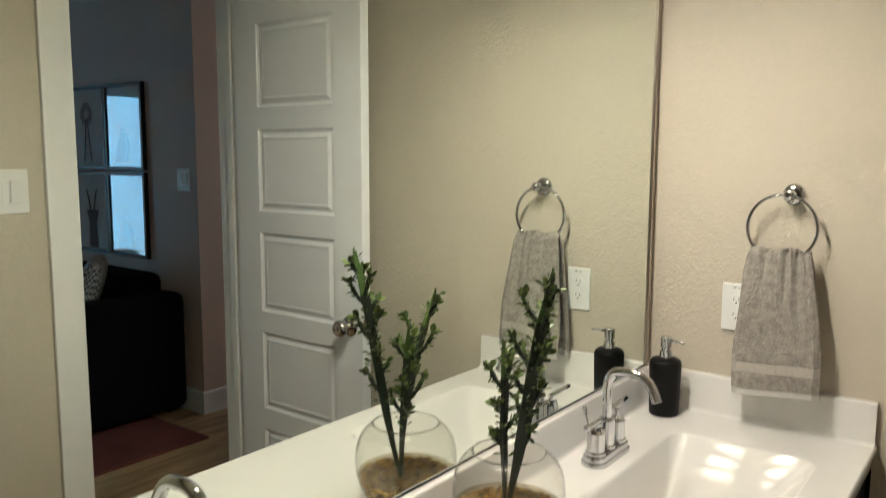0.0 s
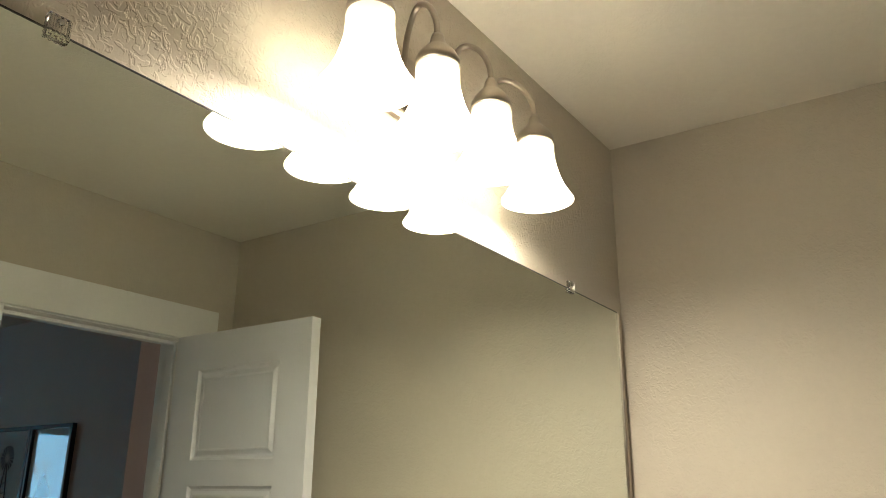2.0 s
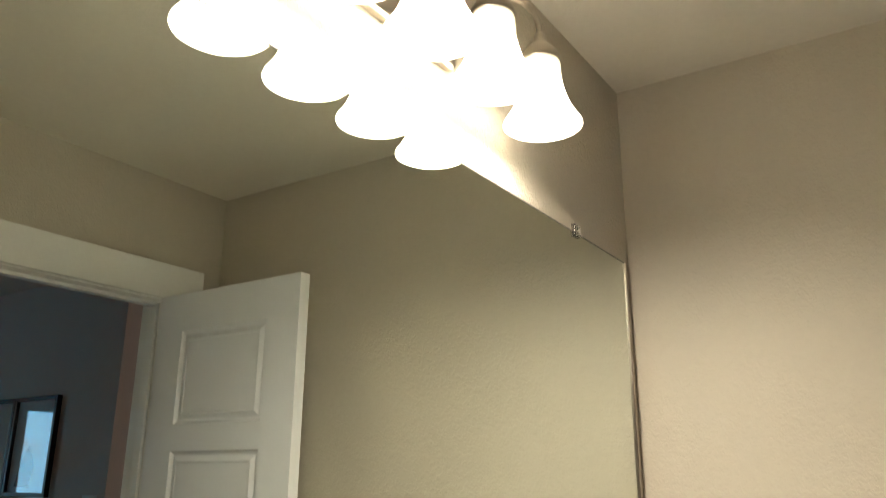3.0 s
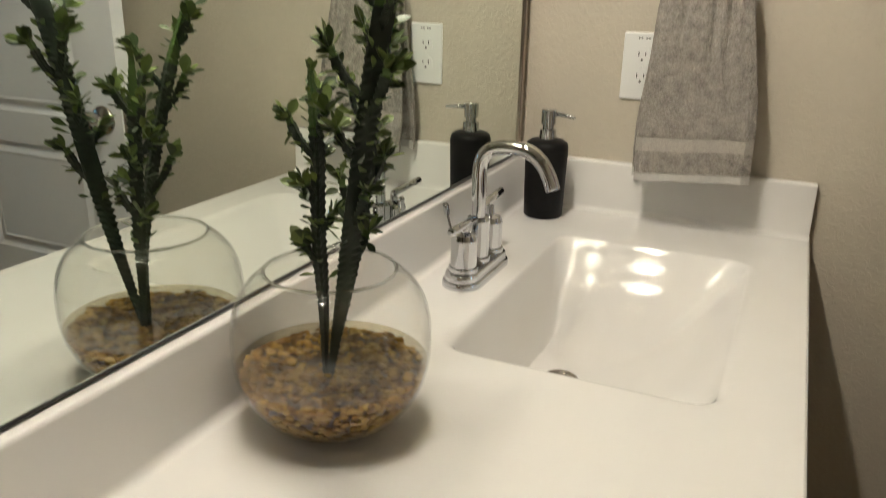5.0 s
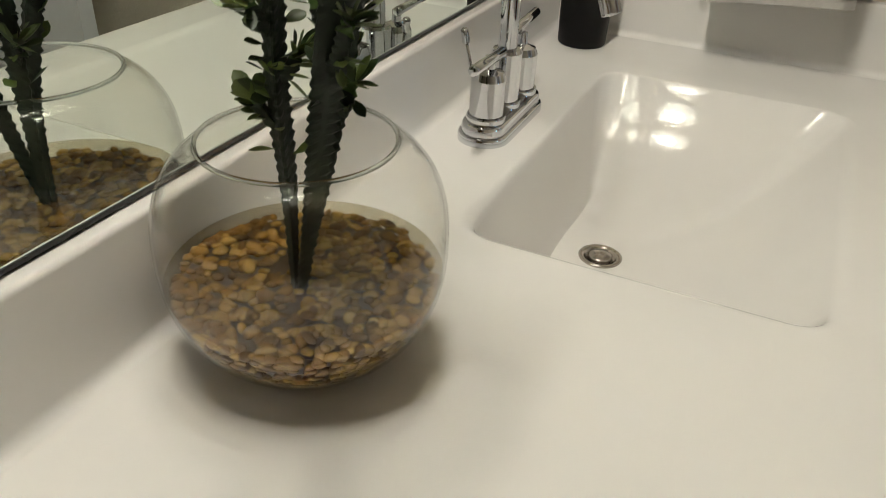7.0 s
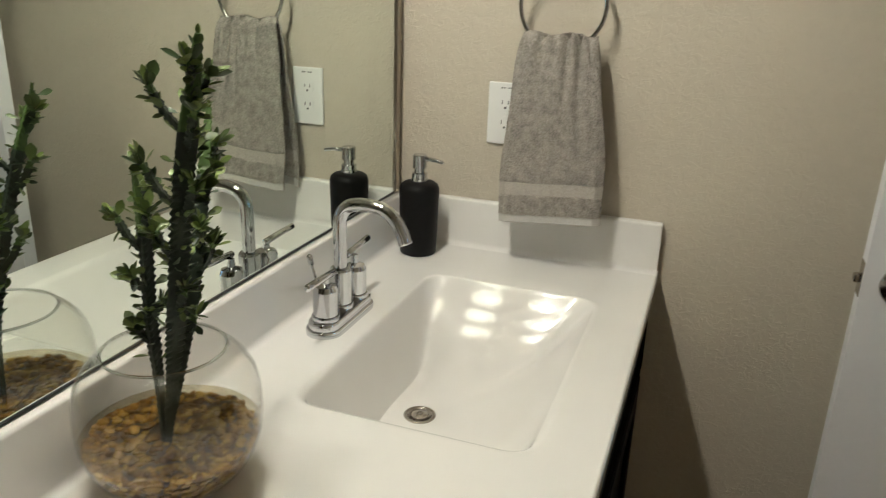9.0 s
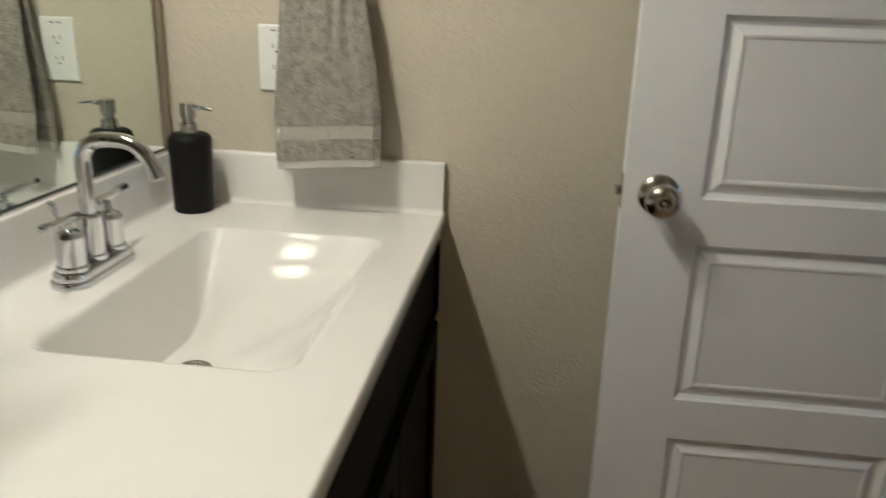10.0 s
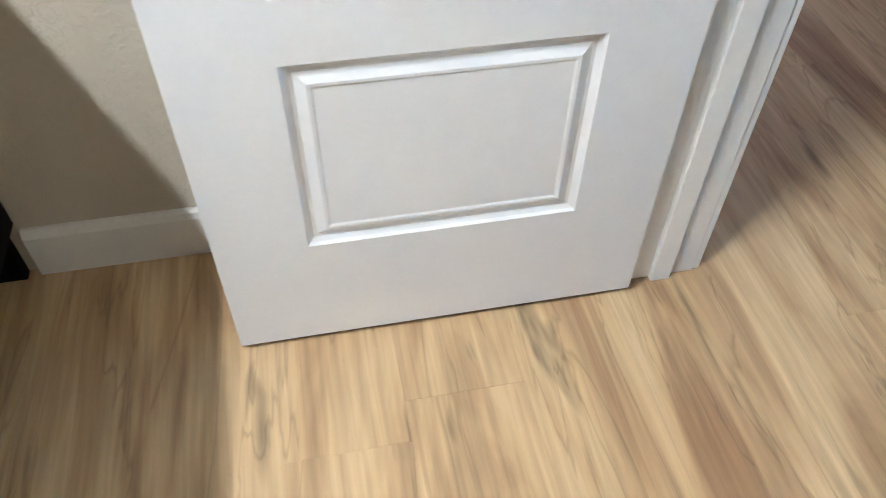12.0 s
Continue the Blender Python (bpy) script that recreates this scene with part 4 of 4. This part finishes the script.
def fish_bowl():
    t = thing("fish_bowl", (BX, BY, HC), "clear round glass fish bowl beside the basin", "bowl")
    zs = [0.0015 + (0.161 - 0.0015) * i / 26 for i in range(27)]
    prof = [(0.0, 0.0012), (bowl_radius(zs[0]) * 0.92, 0.0012)] + [(bowl_radius(z), z) for z in zs]
    rt, zt = prof[-1]
    bm = bmesh.new()
    lathe(bm, prof + [(max(0.0, r - 0.0018), z + (0.0012 if z < 0.01 else 0)) for r, z in reversed(prof)], 64, cap=False)
    part("bowl_wall", bm, GLASS, t, "clear glass", True)
    bm = bmesh.new()
    tube(bm, [(rt * math.cos(a), rt * math.sin(a), zt) for a in (2 * math.pi * i / 64 for i in range(65))], 0.0016, 8, cap=False)
    part("rim", bm, RIMGLASS, t, "rounded glass rim", True)
    rng = random.Random(5)
    g = thing("pebble_bed", (BX, BY, HC), "brown and amber river pebbles filling the bowl", "pebbles", "", "stuff")
    ico = bmesh.new()
    bmesh.ops.create_icosphere(ico, subdivisions=2, radius=1.0)
    iv, iff = [v.co.copy() for v in ico.verts], [[v.index for v in f.verts] for f in ico.faces]
    ico.free()
    verts, faces = [], []

    def pebble(c, s, up=None):
        q = Euler((rng.uniform(-0.28, 0.28), rng.uniform(-0.28, 0.28), rng.uniform(0, 6.3))).to_matrix()
        sx, sy, sz = s * rng.uniform(1.0, 1.4), s * rng.uniform(0.75, 1.0), s * rng.uniform(0.42, 0.62)
        k = len(verts)
        for v in iv:
            w = v * (1 + 0.12 * noise.noise(v * 1.3 + Vector(c) * 300))
            p = Vector(c) + q @ Vector((w.x * sx, w.y * sy, w.z * sz))
            p.z = max(p.z, 0.0032)
            room = max(0.001, bowl_radius(p.z) - 0.0024) / max(1e-6, math.hypot(p.x, p.y))   # kept inside the glass
            if room < 1:
                p.x, p.y = p.x * room, p.y * room
            verts.append(tuple(p))
        faces.extend([[k + i for i in f] for f in iff])
    for _ in range(720):                                   # top layer
        a, r = rng.uniform(0, 6.283), math.sqrt(rng.random()) * (bowl_radius(GRAVEL_TOP) - 0.0045)
        pebble((r * math.cos(a), r * math.sin(a), GRAVEL_TOP - 0.002 + 0.004 * noise.noise(Vector((r * math.cos(a), r * math.sin(a), 0)) * 40) - 0.003 * rng.random()), rng.uniform(0.0034, 0.0056))
    for _ in range(860):                                   # against the glass
        z = 0.004 + (GRAVEL_TOP - 0.006) * rng.random()
        a, r = rng.uniform(0, 6.283), bowl_radius(z) - 0.0045
        pebble((r * math.cos(a), r * math.sin(a), max(z, 0.0055)), rng.uniform(0.0030, 0.0054))
    me = bpy.data.meshes.new("pebbles")
    me.from_pydata(verts, [], faces)
    me.materials.append(PEBBLE)
    me.shade_smooth()
    ob = new("pebbles", me)
    ob.parent = g
    ob["kind"] = "stuff"
    # smooth filler whose dark colour stands for the shade between the pebbles
    bm = bmesh.new()
    cz = [0.004 + (GRAVEL_TOP - 0.009) * i / 8 for i in range(9)]
    lathe(bm, [(max(0.0, bowl_radius(z) - 0.0075), z) for z in cz], 32)
    part("gap_filler_core", bm, material("pebble_gap_shade", (0.07, 0.035, 0.014), 0.6, var=0.4, scale=120), g, "dark filler core standing for the shade between pebbles")
    wz = GRAVEL_TOP + 0.0035
    bm = bmesh.new()
    lathe(bm, [(0.0, wz), (bowl_radius(wz) - 0.004, wz), (bowl_radius(wz + 0.001) - 0.0012, wz + 0.0015)], 56, cap=False)
    part("water_surface", bm, WATER, t, "clear water over the pebbles", True)


WATER = thin_glass("water", 0.95, 0.10)
[n for n in WATER.node_tree.nodes if n.bl_idname == "ShaderNodeBsdfTransparent"][0].inputs[0].default_value = (0.74, 0.68, 0.53, 1)
RIMGLASS = glass_material("rim_glass", (0.9, 0.93, 0.92), 0.02)
fish_bowl()


def leaf_mesh(k):
    """An obovate leaf with a folded midrib, tip along x."""
    bm = bmesh.new()
    L, wd, bend = 1.0, 0.18 + 0.04 * k, 0.18 + 0.1 * k
    rows = []
    for i in range(7):
        s = i / 6
        w = wd * (math.sin(math.pi * s ** 1.5) ** 0.8 if 0 < s < 1 else 0.02) + 0.01
        z = bend * s * s * 0.5
        rows.append([bm.verts.new((L * s, y * w, z + abs(y) * w * 0.35)) for y in (-1, 0, 1)])
    for a, b in zip(rows, rows[1:]):
        for i in range(2):
            bm.faces.new((a[i], a[i + 1], b[i + 1], b[i]))
    me = bpy.data.meshes.new("leaf")
    bm.to_mesh(me)
    bm.free()
    me.materials.append(LEAF)
    me.shade_smooth()
    return me


def cactus():
    rng = random.Random(11)
    root = Vector((-0.7335, 1.2855, HC + GRAVEL_TOP - 0.010))
    t = thing("cactus_plant", root, "dark green artificial three-winged cactus with small leaves", "plant")
    meshes = [leaf_mesh(k) for k in range(3)]

    def winged(bm, pts, rad, twist, tooth=0.0075):
        """A stem of three toothed wings."""
        rings, dist = [], 0.0
        up = None
        for i, q in enumerate(pts):
            d = (pts[min(i + 1, len(pts) - 1)] - pts[max(i - 1, 0)]).normalized()
            if up is None:
                up = Vector((math.cos(twist), math.sin(twist), 0))
            up = (up - d * up.dot(d)).normalized()
            side = d.cross(up)
            if i:
                dist += (q - pts[i - 1]).length
            ph = (dist / tooth) % 1.0
            R = rad(i / (len(pts) - 1)) * (0.80 + 0.34 * (1 - abs(2 * ph - 1)) ** 1.5)
            r = rad(i / (len(pts) - 1)) * 0.50
            ring = []
            for k in range(3):
                a = 2 * math.pi * k / 3
                for da, rr in ((-0.16, R * 0.88), (0.0, R), (0.16, R * 0.88), (math.pi / 3 - 0.25, r), (math.pi / 3 + 0.25, r)):
                    ring.append(bm.verts.new(q + rr * (math.cos(a + da) * up + math.sin(a + da) * side)))
            rings.append(ring)
        n = len(rings[0])
        for j, (a, b) in enumerate(zip(rings, rings[1:])):
            for i in range(n):
                f = bm.faces.new((a[i], a[(i + 1) % n], b[(i + 1) % n], b[i]))
                f.material_index = 1 if j > 0.80 * len(rings) else 0
        bm.faces.new(rings[0])
        f = bm.faces.new(rings[-1])
        f.material_index = 1
        return bm

    def dense(ctrl, step=0.0019):
        pts = curve_points(ctrl, 60)
        out = [pts[0]]
        for q in pts[1:]:
            if (q - out[-1]).length >= step:
                out.append(q)
        return out

    def leaf(parent, at, way, size):
        ob = new("leaf", rng.choice(meshes))
        ob.parent = parent
        ob.matrix_local = Matrix.Translation(at) @ way.to_track_quat("X", "Z").to_matrix().to_4x4() @ Matrix.Rotation(rng.uniform(-0.8, 0.8), 4, "X") @ Matrix.Scale(size, 4)

    # control points of the stems, over the root: main, near, rear
    stems = [([(0.001, 0.001, 0), (0.0255, -0.0075, 0.110), (0.0464, -0.013, 0.217), (0.0677, -0.0176, 0.325), (0.0948, -0.0214, 0.432)], 0.0118, 0.3),
             ([(-0.001, -0.002, 0), (-0.003, 0.002, 0.075), (-0.0072, 0.0036, 0.148), (-0.0088, 0.0084, 0.220), (-0.0135, 0.0088, 0.294)], 0.0086, 1.1),
             ([(-0.002, 0.003, 0), (0.0122, 0.020, 0.088), (0.0152, 0.0474, 0.173), (0.0116, 0.0765, 0.260), (0.0032, 0.1087, 0.346)], 0.0092, 2.0)]
    # side shoots of each stem: height along it, compass direction in degrees, length
    shoots = [((0.38, -24, 0.046), (0.45, 100, 0.030), (0.52, 204, 0.034), (0.60, -20, 0.054), (0.64, 206, 0.052), (0.71, 90, 0.036), (0.76, -28, 0.052), (0.80, 204, 0.050), (0.86, 60, 0.030), (0.90, -60, 0.026)),
              ((0.40, 205, 0.026), (0.50, 20, 0.022), (0.60, 250, 0.026), (0.66, 130, 0.024), (0.74, 200, 0.044), (0.80, -30, 0.034), (0.88, 100, 0.024)),
              ((0.34, -26, 0.046), (0.42, 156, 0.052), (0.52, 60, 0.040), (0.60, -40, 0.036), (0.65, 158, 0.056), (0.74, -24, 0.050), (0.82, 80, 0.034), (0.88, 170, 0.030))]
    for si, (ctrl, R, tw) in enumerate(stems):
        pts = dense([Vector(c) for c in ctrl])
        bm = bmesh.new()
        winged(bm, pts, lambda s, R=R: R * (0.33 + 0.67 * min(1, s * 2.6)) * (1.0 if s < 0.8 else 1 - 0.62 * (s - 0.8) / 0.2), tw)
        stem = part("stem", bm, [STEM, STEM_TIP], t, "toothed three-winged stem", False)
        for s, bearing, ln in shoots[si]:
            q = pts[int(s * (len(pts) - 1))]
            a = radians(bearing)
            outd = Vector((math.cos(a), math.sin(a), 0))
            c = [q, q + outd * ln * 0.34 + Vector((0, 0, ln * 0.40)), q + outd * ln * 0.56 + Vector((0, 0, ln * 0.84))]
            sp = dense(c, 0.0016)
            bm = bmesh.new()
            winged(bm, sp, lambda u: 0.0062 * (0.65 + 0.35 * u) * (1 if u < 0.85 else 0.75), a, 0.006)
            part("shoot", bm, [STEM, STEM_TIP], stem)
            tip = sp[-1]
            for i in range(rng.randint(9, 13)):
                w = Vector((rng.uniform(-1, 1), rng.uniform(-1, 1), rng.uniform(0.0, 1.1))) + outd * 0.6
                leaf(t, tip - Vector((0, 0, 0.004 * rng.random())), w.normalized(), rng.uniform(0.013, 0.024))
            for i in range(rng.randint(6, 9)):
                m = sp[int(len(sp) * rng.uniform(0.35, 0.95))]
                w = outd * 0.7 + Vector((rng.uniform(-0.9, 0.9), rng.uniform(-0.9, 0.9), rng.uniform(-0.5, 0.7)))
                leaf(t, m, w.normalized(), rng.uniform(0.010, 0.019))
        # leaves along the wings and at the tip
        for k in range(58 if si == 0 else 38):
            s = rng.uniform(0.34, 0.99)
            q = pts[int(s * (len(pts) - 1))]
            a = rng.uniform(0, 6.283)
            w = Vector((math.cos(a), math.sin(a), rng.uniform(0.0, 0.9))).normalized()
            leaf(t, q + Vector((w.x, w.y, 0)) * R * 0.7, w, rng.uniform(0.009, 0.019))
        for i in range(4):
            w = Vector((rng.uniform(-0.6, 0.6), rng.uniform(-0.6, 0.6), 1)).normalized()
            leaf(t, pts[-1] - Vector((0, 0, 0.003)), w, rng.uniform(0.008, 0.014))


cactus()


# ---- living room things ----
def sofa():
    o = Vector((3.2, 2.30, 0.012))
    t = thing("sofa", o, "black upholstered sofa against the wall on a red rug", "sofa")

    def cushion(name, lo, hi, r, label=""):
        part(name, boxed(Vector(lo) - o, Vector(hi) - o, r, 4), SOFA, t, label, True)
    cushion("base", (2.15, 1.86, 0.05), (4.30, 2.74, 0.36), 0.03)
    cushion("arm", (2.10, 1.84, 0.04), (2.31, 2.745, 0.705), 0.05)
    cushion("arm", (4.10, 1.84, 0.04), (4.31, 2.745, 0.705), 0.05)
    cushion("backrest", (2.31, 2.52, 0.34), (4.10, 2.745, 0.80), 0.06)
    cushion("seat_cushion", (2.315, 1.85, 0.345), (3.20, 2.53, 0.50), 0.045)
    cushion("seat_cushion", (3.205, 1.85, 0.345), (4.095, 2.53, 0.50), 0.045)
    for x in (2.2, 4.2):
        for y in (1.92, 2.68):
            part("foot", boxed(Vector((x - 0.03, y - 0.03, 0.012)) - o, Vector((x + 0.03, y + 0.03, 0.06)) - o, 0.004), FRAME, t)


sofa()


def pillow():
    bm = bmesh.new()
    n = 18
    top, bot = [], []
    for i in range(n + 1):
        for j in range(n + 1):
            u, v = -1 + 2 * i / n, -1 + 2 * j / n
            h = 0.065 * (max(0.0, 1 - u ** 4) * max(0.0, 1 - v ** 4)) ** 0.6
            pin = 1 - 0.06 * (u * u * v * v)
            top.append(bm.verts.new((0.21 * u * pin, 0.21 * v * pin, h)))
            bot.append(bm.verts.new((0.21 * u * pin, 0.21 * v * pin, -h)))
    for i in range(n):
        for j in range(n):
            k = i * (n + 1) + j
            bm.faces.new((top[k], top[k + n + 1], top[k + n + 2], top[k + 1]))
            bm.faces.new((bot[k], bot[k + 1], bot[k + n + 2], bot[k + n + 1]))
    bmesh.ops.remove_doubles(bm, verts=bm.verts, dist=1e-5)
    ob = part("throw_pillow", bm, PATTERN, None, "", True)
    ob.matrix_world = pose(2.56, 2.42, 0.70, 72, 0, 35)
    tagged(ob, "pale patterned square throw pillow on the black sofa", "pillow")


def pattern_material():
    m = material("woven_pattern", (0.5, 0.5, 0.52), 0.9, var=0.05)
    nt = m.node_tree
    ch, tc = nt.nodes.new("ShaderNodeTexChecker"), nt.nodes.new("ShaderNodeTexCoord")
    ch.inputs["Scale"].default_value = 55
    ch.inputs[1].default_value, ch.inputs[2].default_value = (0.62, 0.62, 0.62, 1), (0.16, 0.18, 0.22, 1)
    nt.links.new(tc.outputs["Object"], ch.inputs[0])
    nt.links.new(ch.outputs[0], nt.nodes["Principled BSDF"].inputs["Base Color"])
    return m


PATTERN = pattern_material()
pillow()
tagged(part("area_rug", boxed((1.67, 0.7, -0.002), (4.6, 2.56, 0.012), 0.004, 2), RUG), "worn red and brown area rug under the sofa", "rug")


def framed_print(x, z, art, label):
    """A black-framed print on the living room wall; x, z: its lower corner."""
    w, h, d = 0.416, 0.518, 0.028
    o = Vector((x + w / 2, PWY, z))
    t = thing("framed_print", o, label, "picture", "framed prints over the sofa")
    b = 0.022
    for name, lo, hi in (("frame_side", (-w / 2, -d, 0), (-w / 2 + b, 0, h)), ("frame_side", (w / 2 - b, -d, 0), (w / 2, 0, h)),
                         ("frame_rail", (-w / 2 + b, -d, 0), (w / 2 - b, 0, b)), ("frame_rail", (-w / 2 + b, -d, h - b), (w / 2 - b, 0, h))):
        part(name, boxed(lo, hi, 0.002, 1), FRAME, t)
    p = part("print", boxed((-w / 2 + b, -0.010, b), (w / 2 - b, -0.006, h - b)), PAPER, t, "pale paper print")
    g = part("pane", boxed((-w / 2 + b, -0.021, b), (w / 2 - b, -0.019, h - b)), PICGLASS, t)
    y = -0.0135
    if art == "windmill":
        bm = bmesh.new()
        c = Vector((0.02, y, 0.345))
        for k in range(18):
            a = 2 * math.pi * k / 18
            q = [(0.022, a - 0.08), (0.072, a - 0.12), (0.072, a + 0.12), (0.022, a + 0.08)]
            bm.faces.new([bm.verts.new(c + Vector((r * math.cos(e), 0, r * math.sin(e)))) for r, e in q])
        part("wheel_drawing", bm, INK, p, "grey drawing of a windmill wheel")
        bm = bmesh.new()
        for s in (-1, 1):
            tube(bm, [c + Vector((s * 0.006, 0, -0.03)), (0.02 + s * 0.045, y, 0.05)], 0.0028, 6)
        for k in range(4):
            zz, ww = 0.27 - 0.055 * k, 0.013 + 0.0085 * k
            tube(bm, [(0.02 - ww, y, zz), (0.02 + ww, y, zz - 0.02)], 0.0018, 6)
        part("tower_drawing", bm, INK, p, "grey drawing of a windmill tower")
    elif art == "shape":
        bm = bmesh.new()
        q = [(-0.075, 0.27), (0.075, 0.27), (0.045, 0.19), (0.055, 0.03), (-0.055, 0.03), (-0.045, 0.19)]
        bm.faces.new([bm.verts.new((a, y, b2)) for a, b2 in q])
        part("drawing", bm, INK, p, "plain grey tapering shape")
        bm = bmesh.new()
        for s in (-1, 1):
            tube(bm, curve_points([(s * 0.02, y, 0.26), (s * 0.035, y, 0.33), (s * 0.06, y, 0.40)], 5), 0.005, 6)
        part("drawing_lines", bm, INK, p, "two curved grey strokes")
    else:
        bm = bmesh.new()
        q = [(-0.02, 0.05), (0.12, 0.05), (0.06, 0.22), (0.02, 0.26), (-0.05, 0.16)]
        bm.faces.new([bm.verts.new((a, y, b2)) for a, b2 in q])
        part("drawing", bm, INK, p, "plain grey shape")


framed_print(2.495, 1.380, "plain", "black-framed pale print reflecting a window")
framed_print(2.915, 1.380, "windmill", "black-framed grey print of a windmill")
framed_print(2.495, 0.852, "plain", "black-framed pale print reflecting a window")
framed_print(2.915, 0.852, "shape", "black-framed grey print of a tapering shape")


def window():
    o = Vector((XE, (WY0 + WY1) / 2, WZ0))
    t = thing("window_1", o, "white framed living room window with pale daylight", "", "", "structure")
    hw, h = (WY1 - WY0) / 2, WZ1 - WZ0
    for lo, hi in (((-0.01, -hw, 0), (0.10, -hw + 0.04, h)), ((-0.01, hw - 0.04, 0), (0.10, hw, h)), ((-0.01, -hw + 0.04, 0), (0.10, hw - 0.04, 0.04)),
                   ((-0.01, -hw + 0.04, h - 0.04), (0.10, hw - 0.04, h))):
        part("window_frame", boxed(lo, hi, 0.003, 1), TRIM, t)
    for lo, hi in (((0.04, -hw + 0.04, 0.04), (0.046, hw - 0.04, h - 0.04)),):
        p = part("pane", boxed(lo, hi), PICGLASS, t)
        p.visible_shadow = False
    part("window_sill", boxed((-0.06, -hw - 0.04, -0.025), (0.0, hw + 0.04, -0.001), 0.004), TRIM, t)


window()


def wrap_lettering():
    """Dark lettering on the pale house wrap outside the window."""
    cu = bpy.data.curves.new("lettering", "FONT")
    cu.body, cu.size, cu.extrude, cu.align_x = "PLY", 0.17, 0.002, "CENTER"
    ob = new("lettering", cu)
    me = bpy.data.meshes.new_from_object(ob.evaluated_get(bpy.context.evaluated_depsgraph_get()))
    bpy.data.objects.remove(ob)
    me.materials.clear()
    me.materials.append(INK)
    ob = new("wall_lettering", me)
    ob.matrix_world = Matrix(((0, 0, -1, XE + 1.19), (-1, 0, 0, SIGN_Y), (0, 1, 0, SIGN_Z), (0, 0, 0, 1)))
    tagged(ob, "dark printed letters on the pale wrap outside", "sign")


SIGN_Y, SIGN_Z = 0.49, 1.73
wrap_lettering()


# made-up window, out of view, around the added hall lamp
def added_hall_window():
    t = thing("added_window", (1.45, YN, 0.9), "added white framed window at the unseen end of the hall", "", "", "structure")
    for lo, hi in (((-0.45, -0.01, 0), (-0.41, 0.09, 1.2)), ((0.41, -0.01, 0), (0.45, 0.09, 1.2)), ((-0.41, -0.01, 0), (0.41, 0.09, 0.04)), ((-0.41, -0.01, 1.16), (0.41, 0.09, 1.2))):
        part("window_frame", boxed(lo, hi, 0.003, 1), TRIM, t)
    part("pane", boxed((-0.41, 0.04, 0.04), (0.41, 0.046, 1.16)), PICGLASS, t).visible_shadow = False
    part("window_sill", boxed((-0.49, -0.06, -0.025), (0.49, -0.001, -0.001), 0.004), TRIM, t)


added_hall_window()


def bed():
    o = Vector((2.9, 4.1, 0))
    t = thing("bed", o, "low bed with pale blue valance and grey blanket", "bed")
    part("valance", boxed((-1.0, -0.50, 0.012), (1.0, 0.45, 0.27), 0.015, 2), material("pale_blue_cloth", (0.30, 0.52, 0.66), 0.9, var=0.12, scale=8, bump=0.3, bump_scale=60), t, "pale blue cloth valance")
    part("blanket", boxed((-1.02, -0.52, 0.275), (1.02, 0.46, 0.46), 0.05, 4), material("grey_blanket", (0.18, 0.17, 0.17), 0.95, var=0.2, scale=12, bump=0.4, bump_scale=80), t, "grey blanket", True)


bed()


# ---- floor planks ----
def planks():
    rng = random.Random(3)
    pw, pl, x = 0.178, 1.22, 0.770 - 0.178 * 9.0
    meshes = {}
    i = 0
    while x < XE:
        y = YS - rng.uniform(0, pl)
        while y < YN:
            a, b = max(y, YS), min(y + pl, YN)
            if b - a > 0.02 and not (x + pw < XW):
                key = round(b - a, 4)
                if key not in meshes:
                    bm = boxed((0.0001, 0.0001, -0.0038), (pw - 0.0001, key - 0.0002, 0.0), 0.0003, 1)
                    me = bpy.data.meshes.new("plank")
                    bm.to_mesh(me)
                    bm.free()
                    me.materials.append(PLANK)
                    meshes[key] = me
                ob = new("plank", meshes[key])
                ob.parent = FLOOR_BASE
                ob.location = (x, a, 0)
            y += pl
        x += pw


planks()
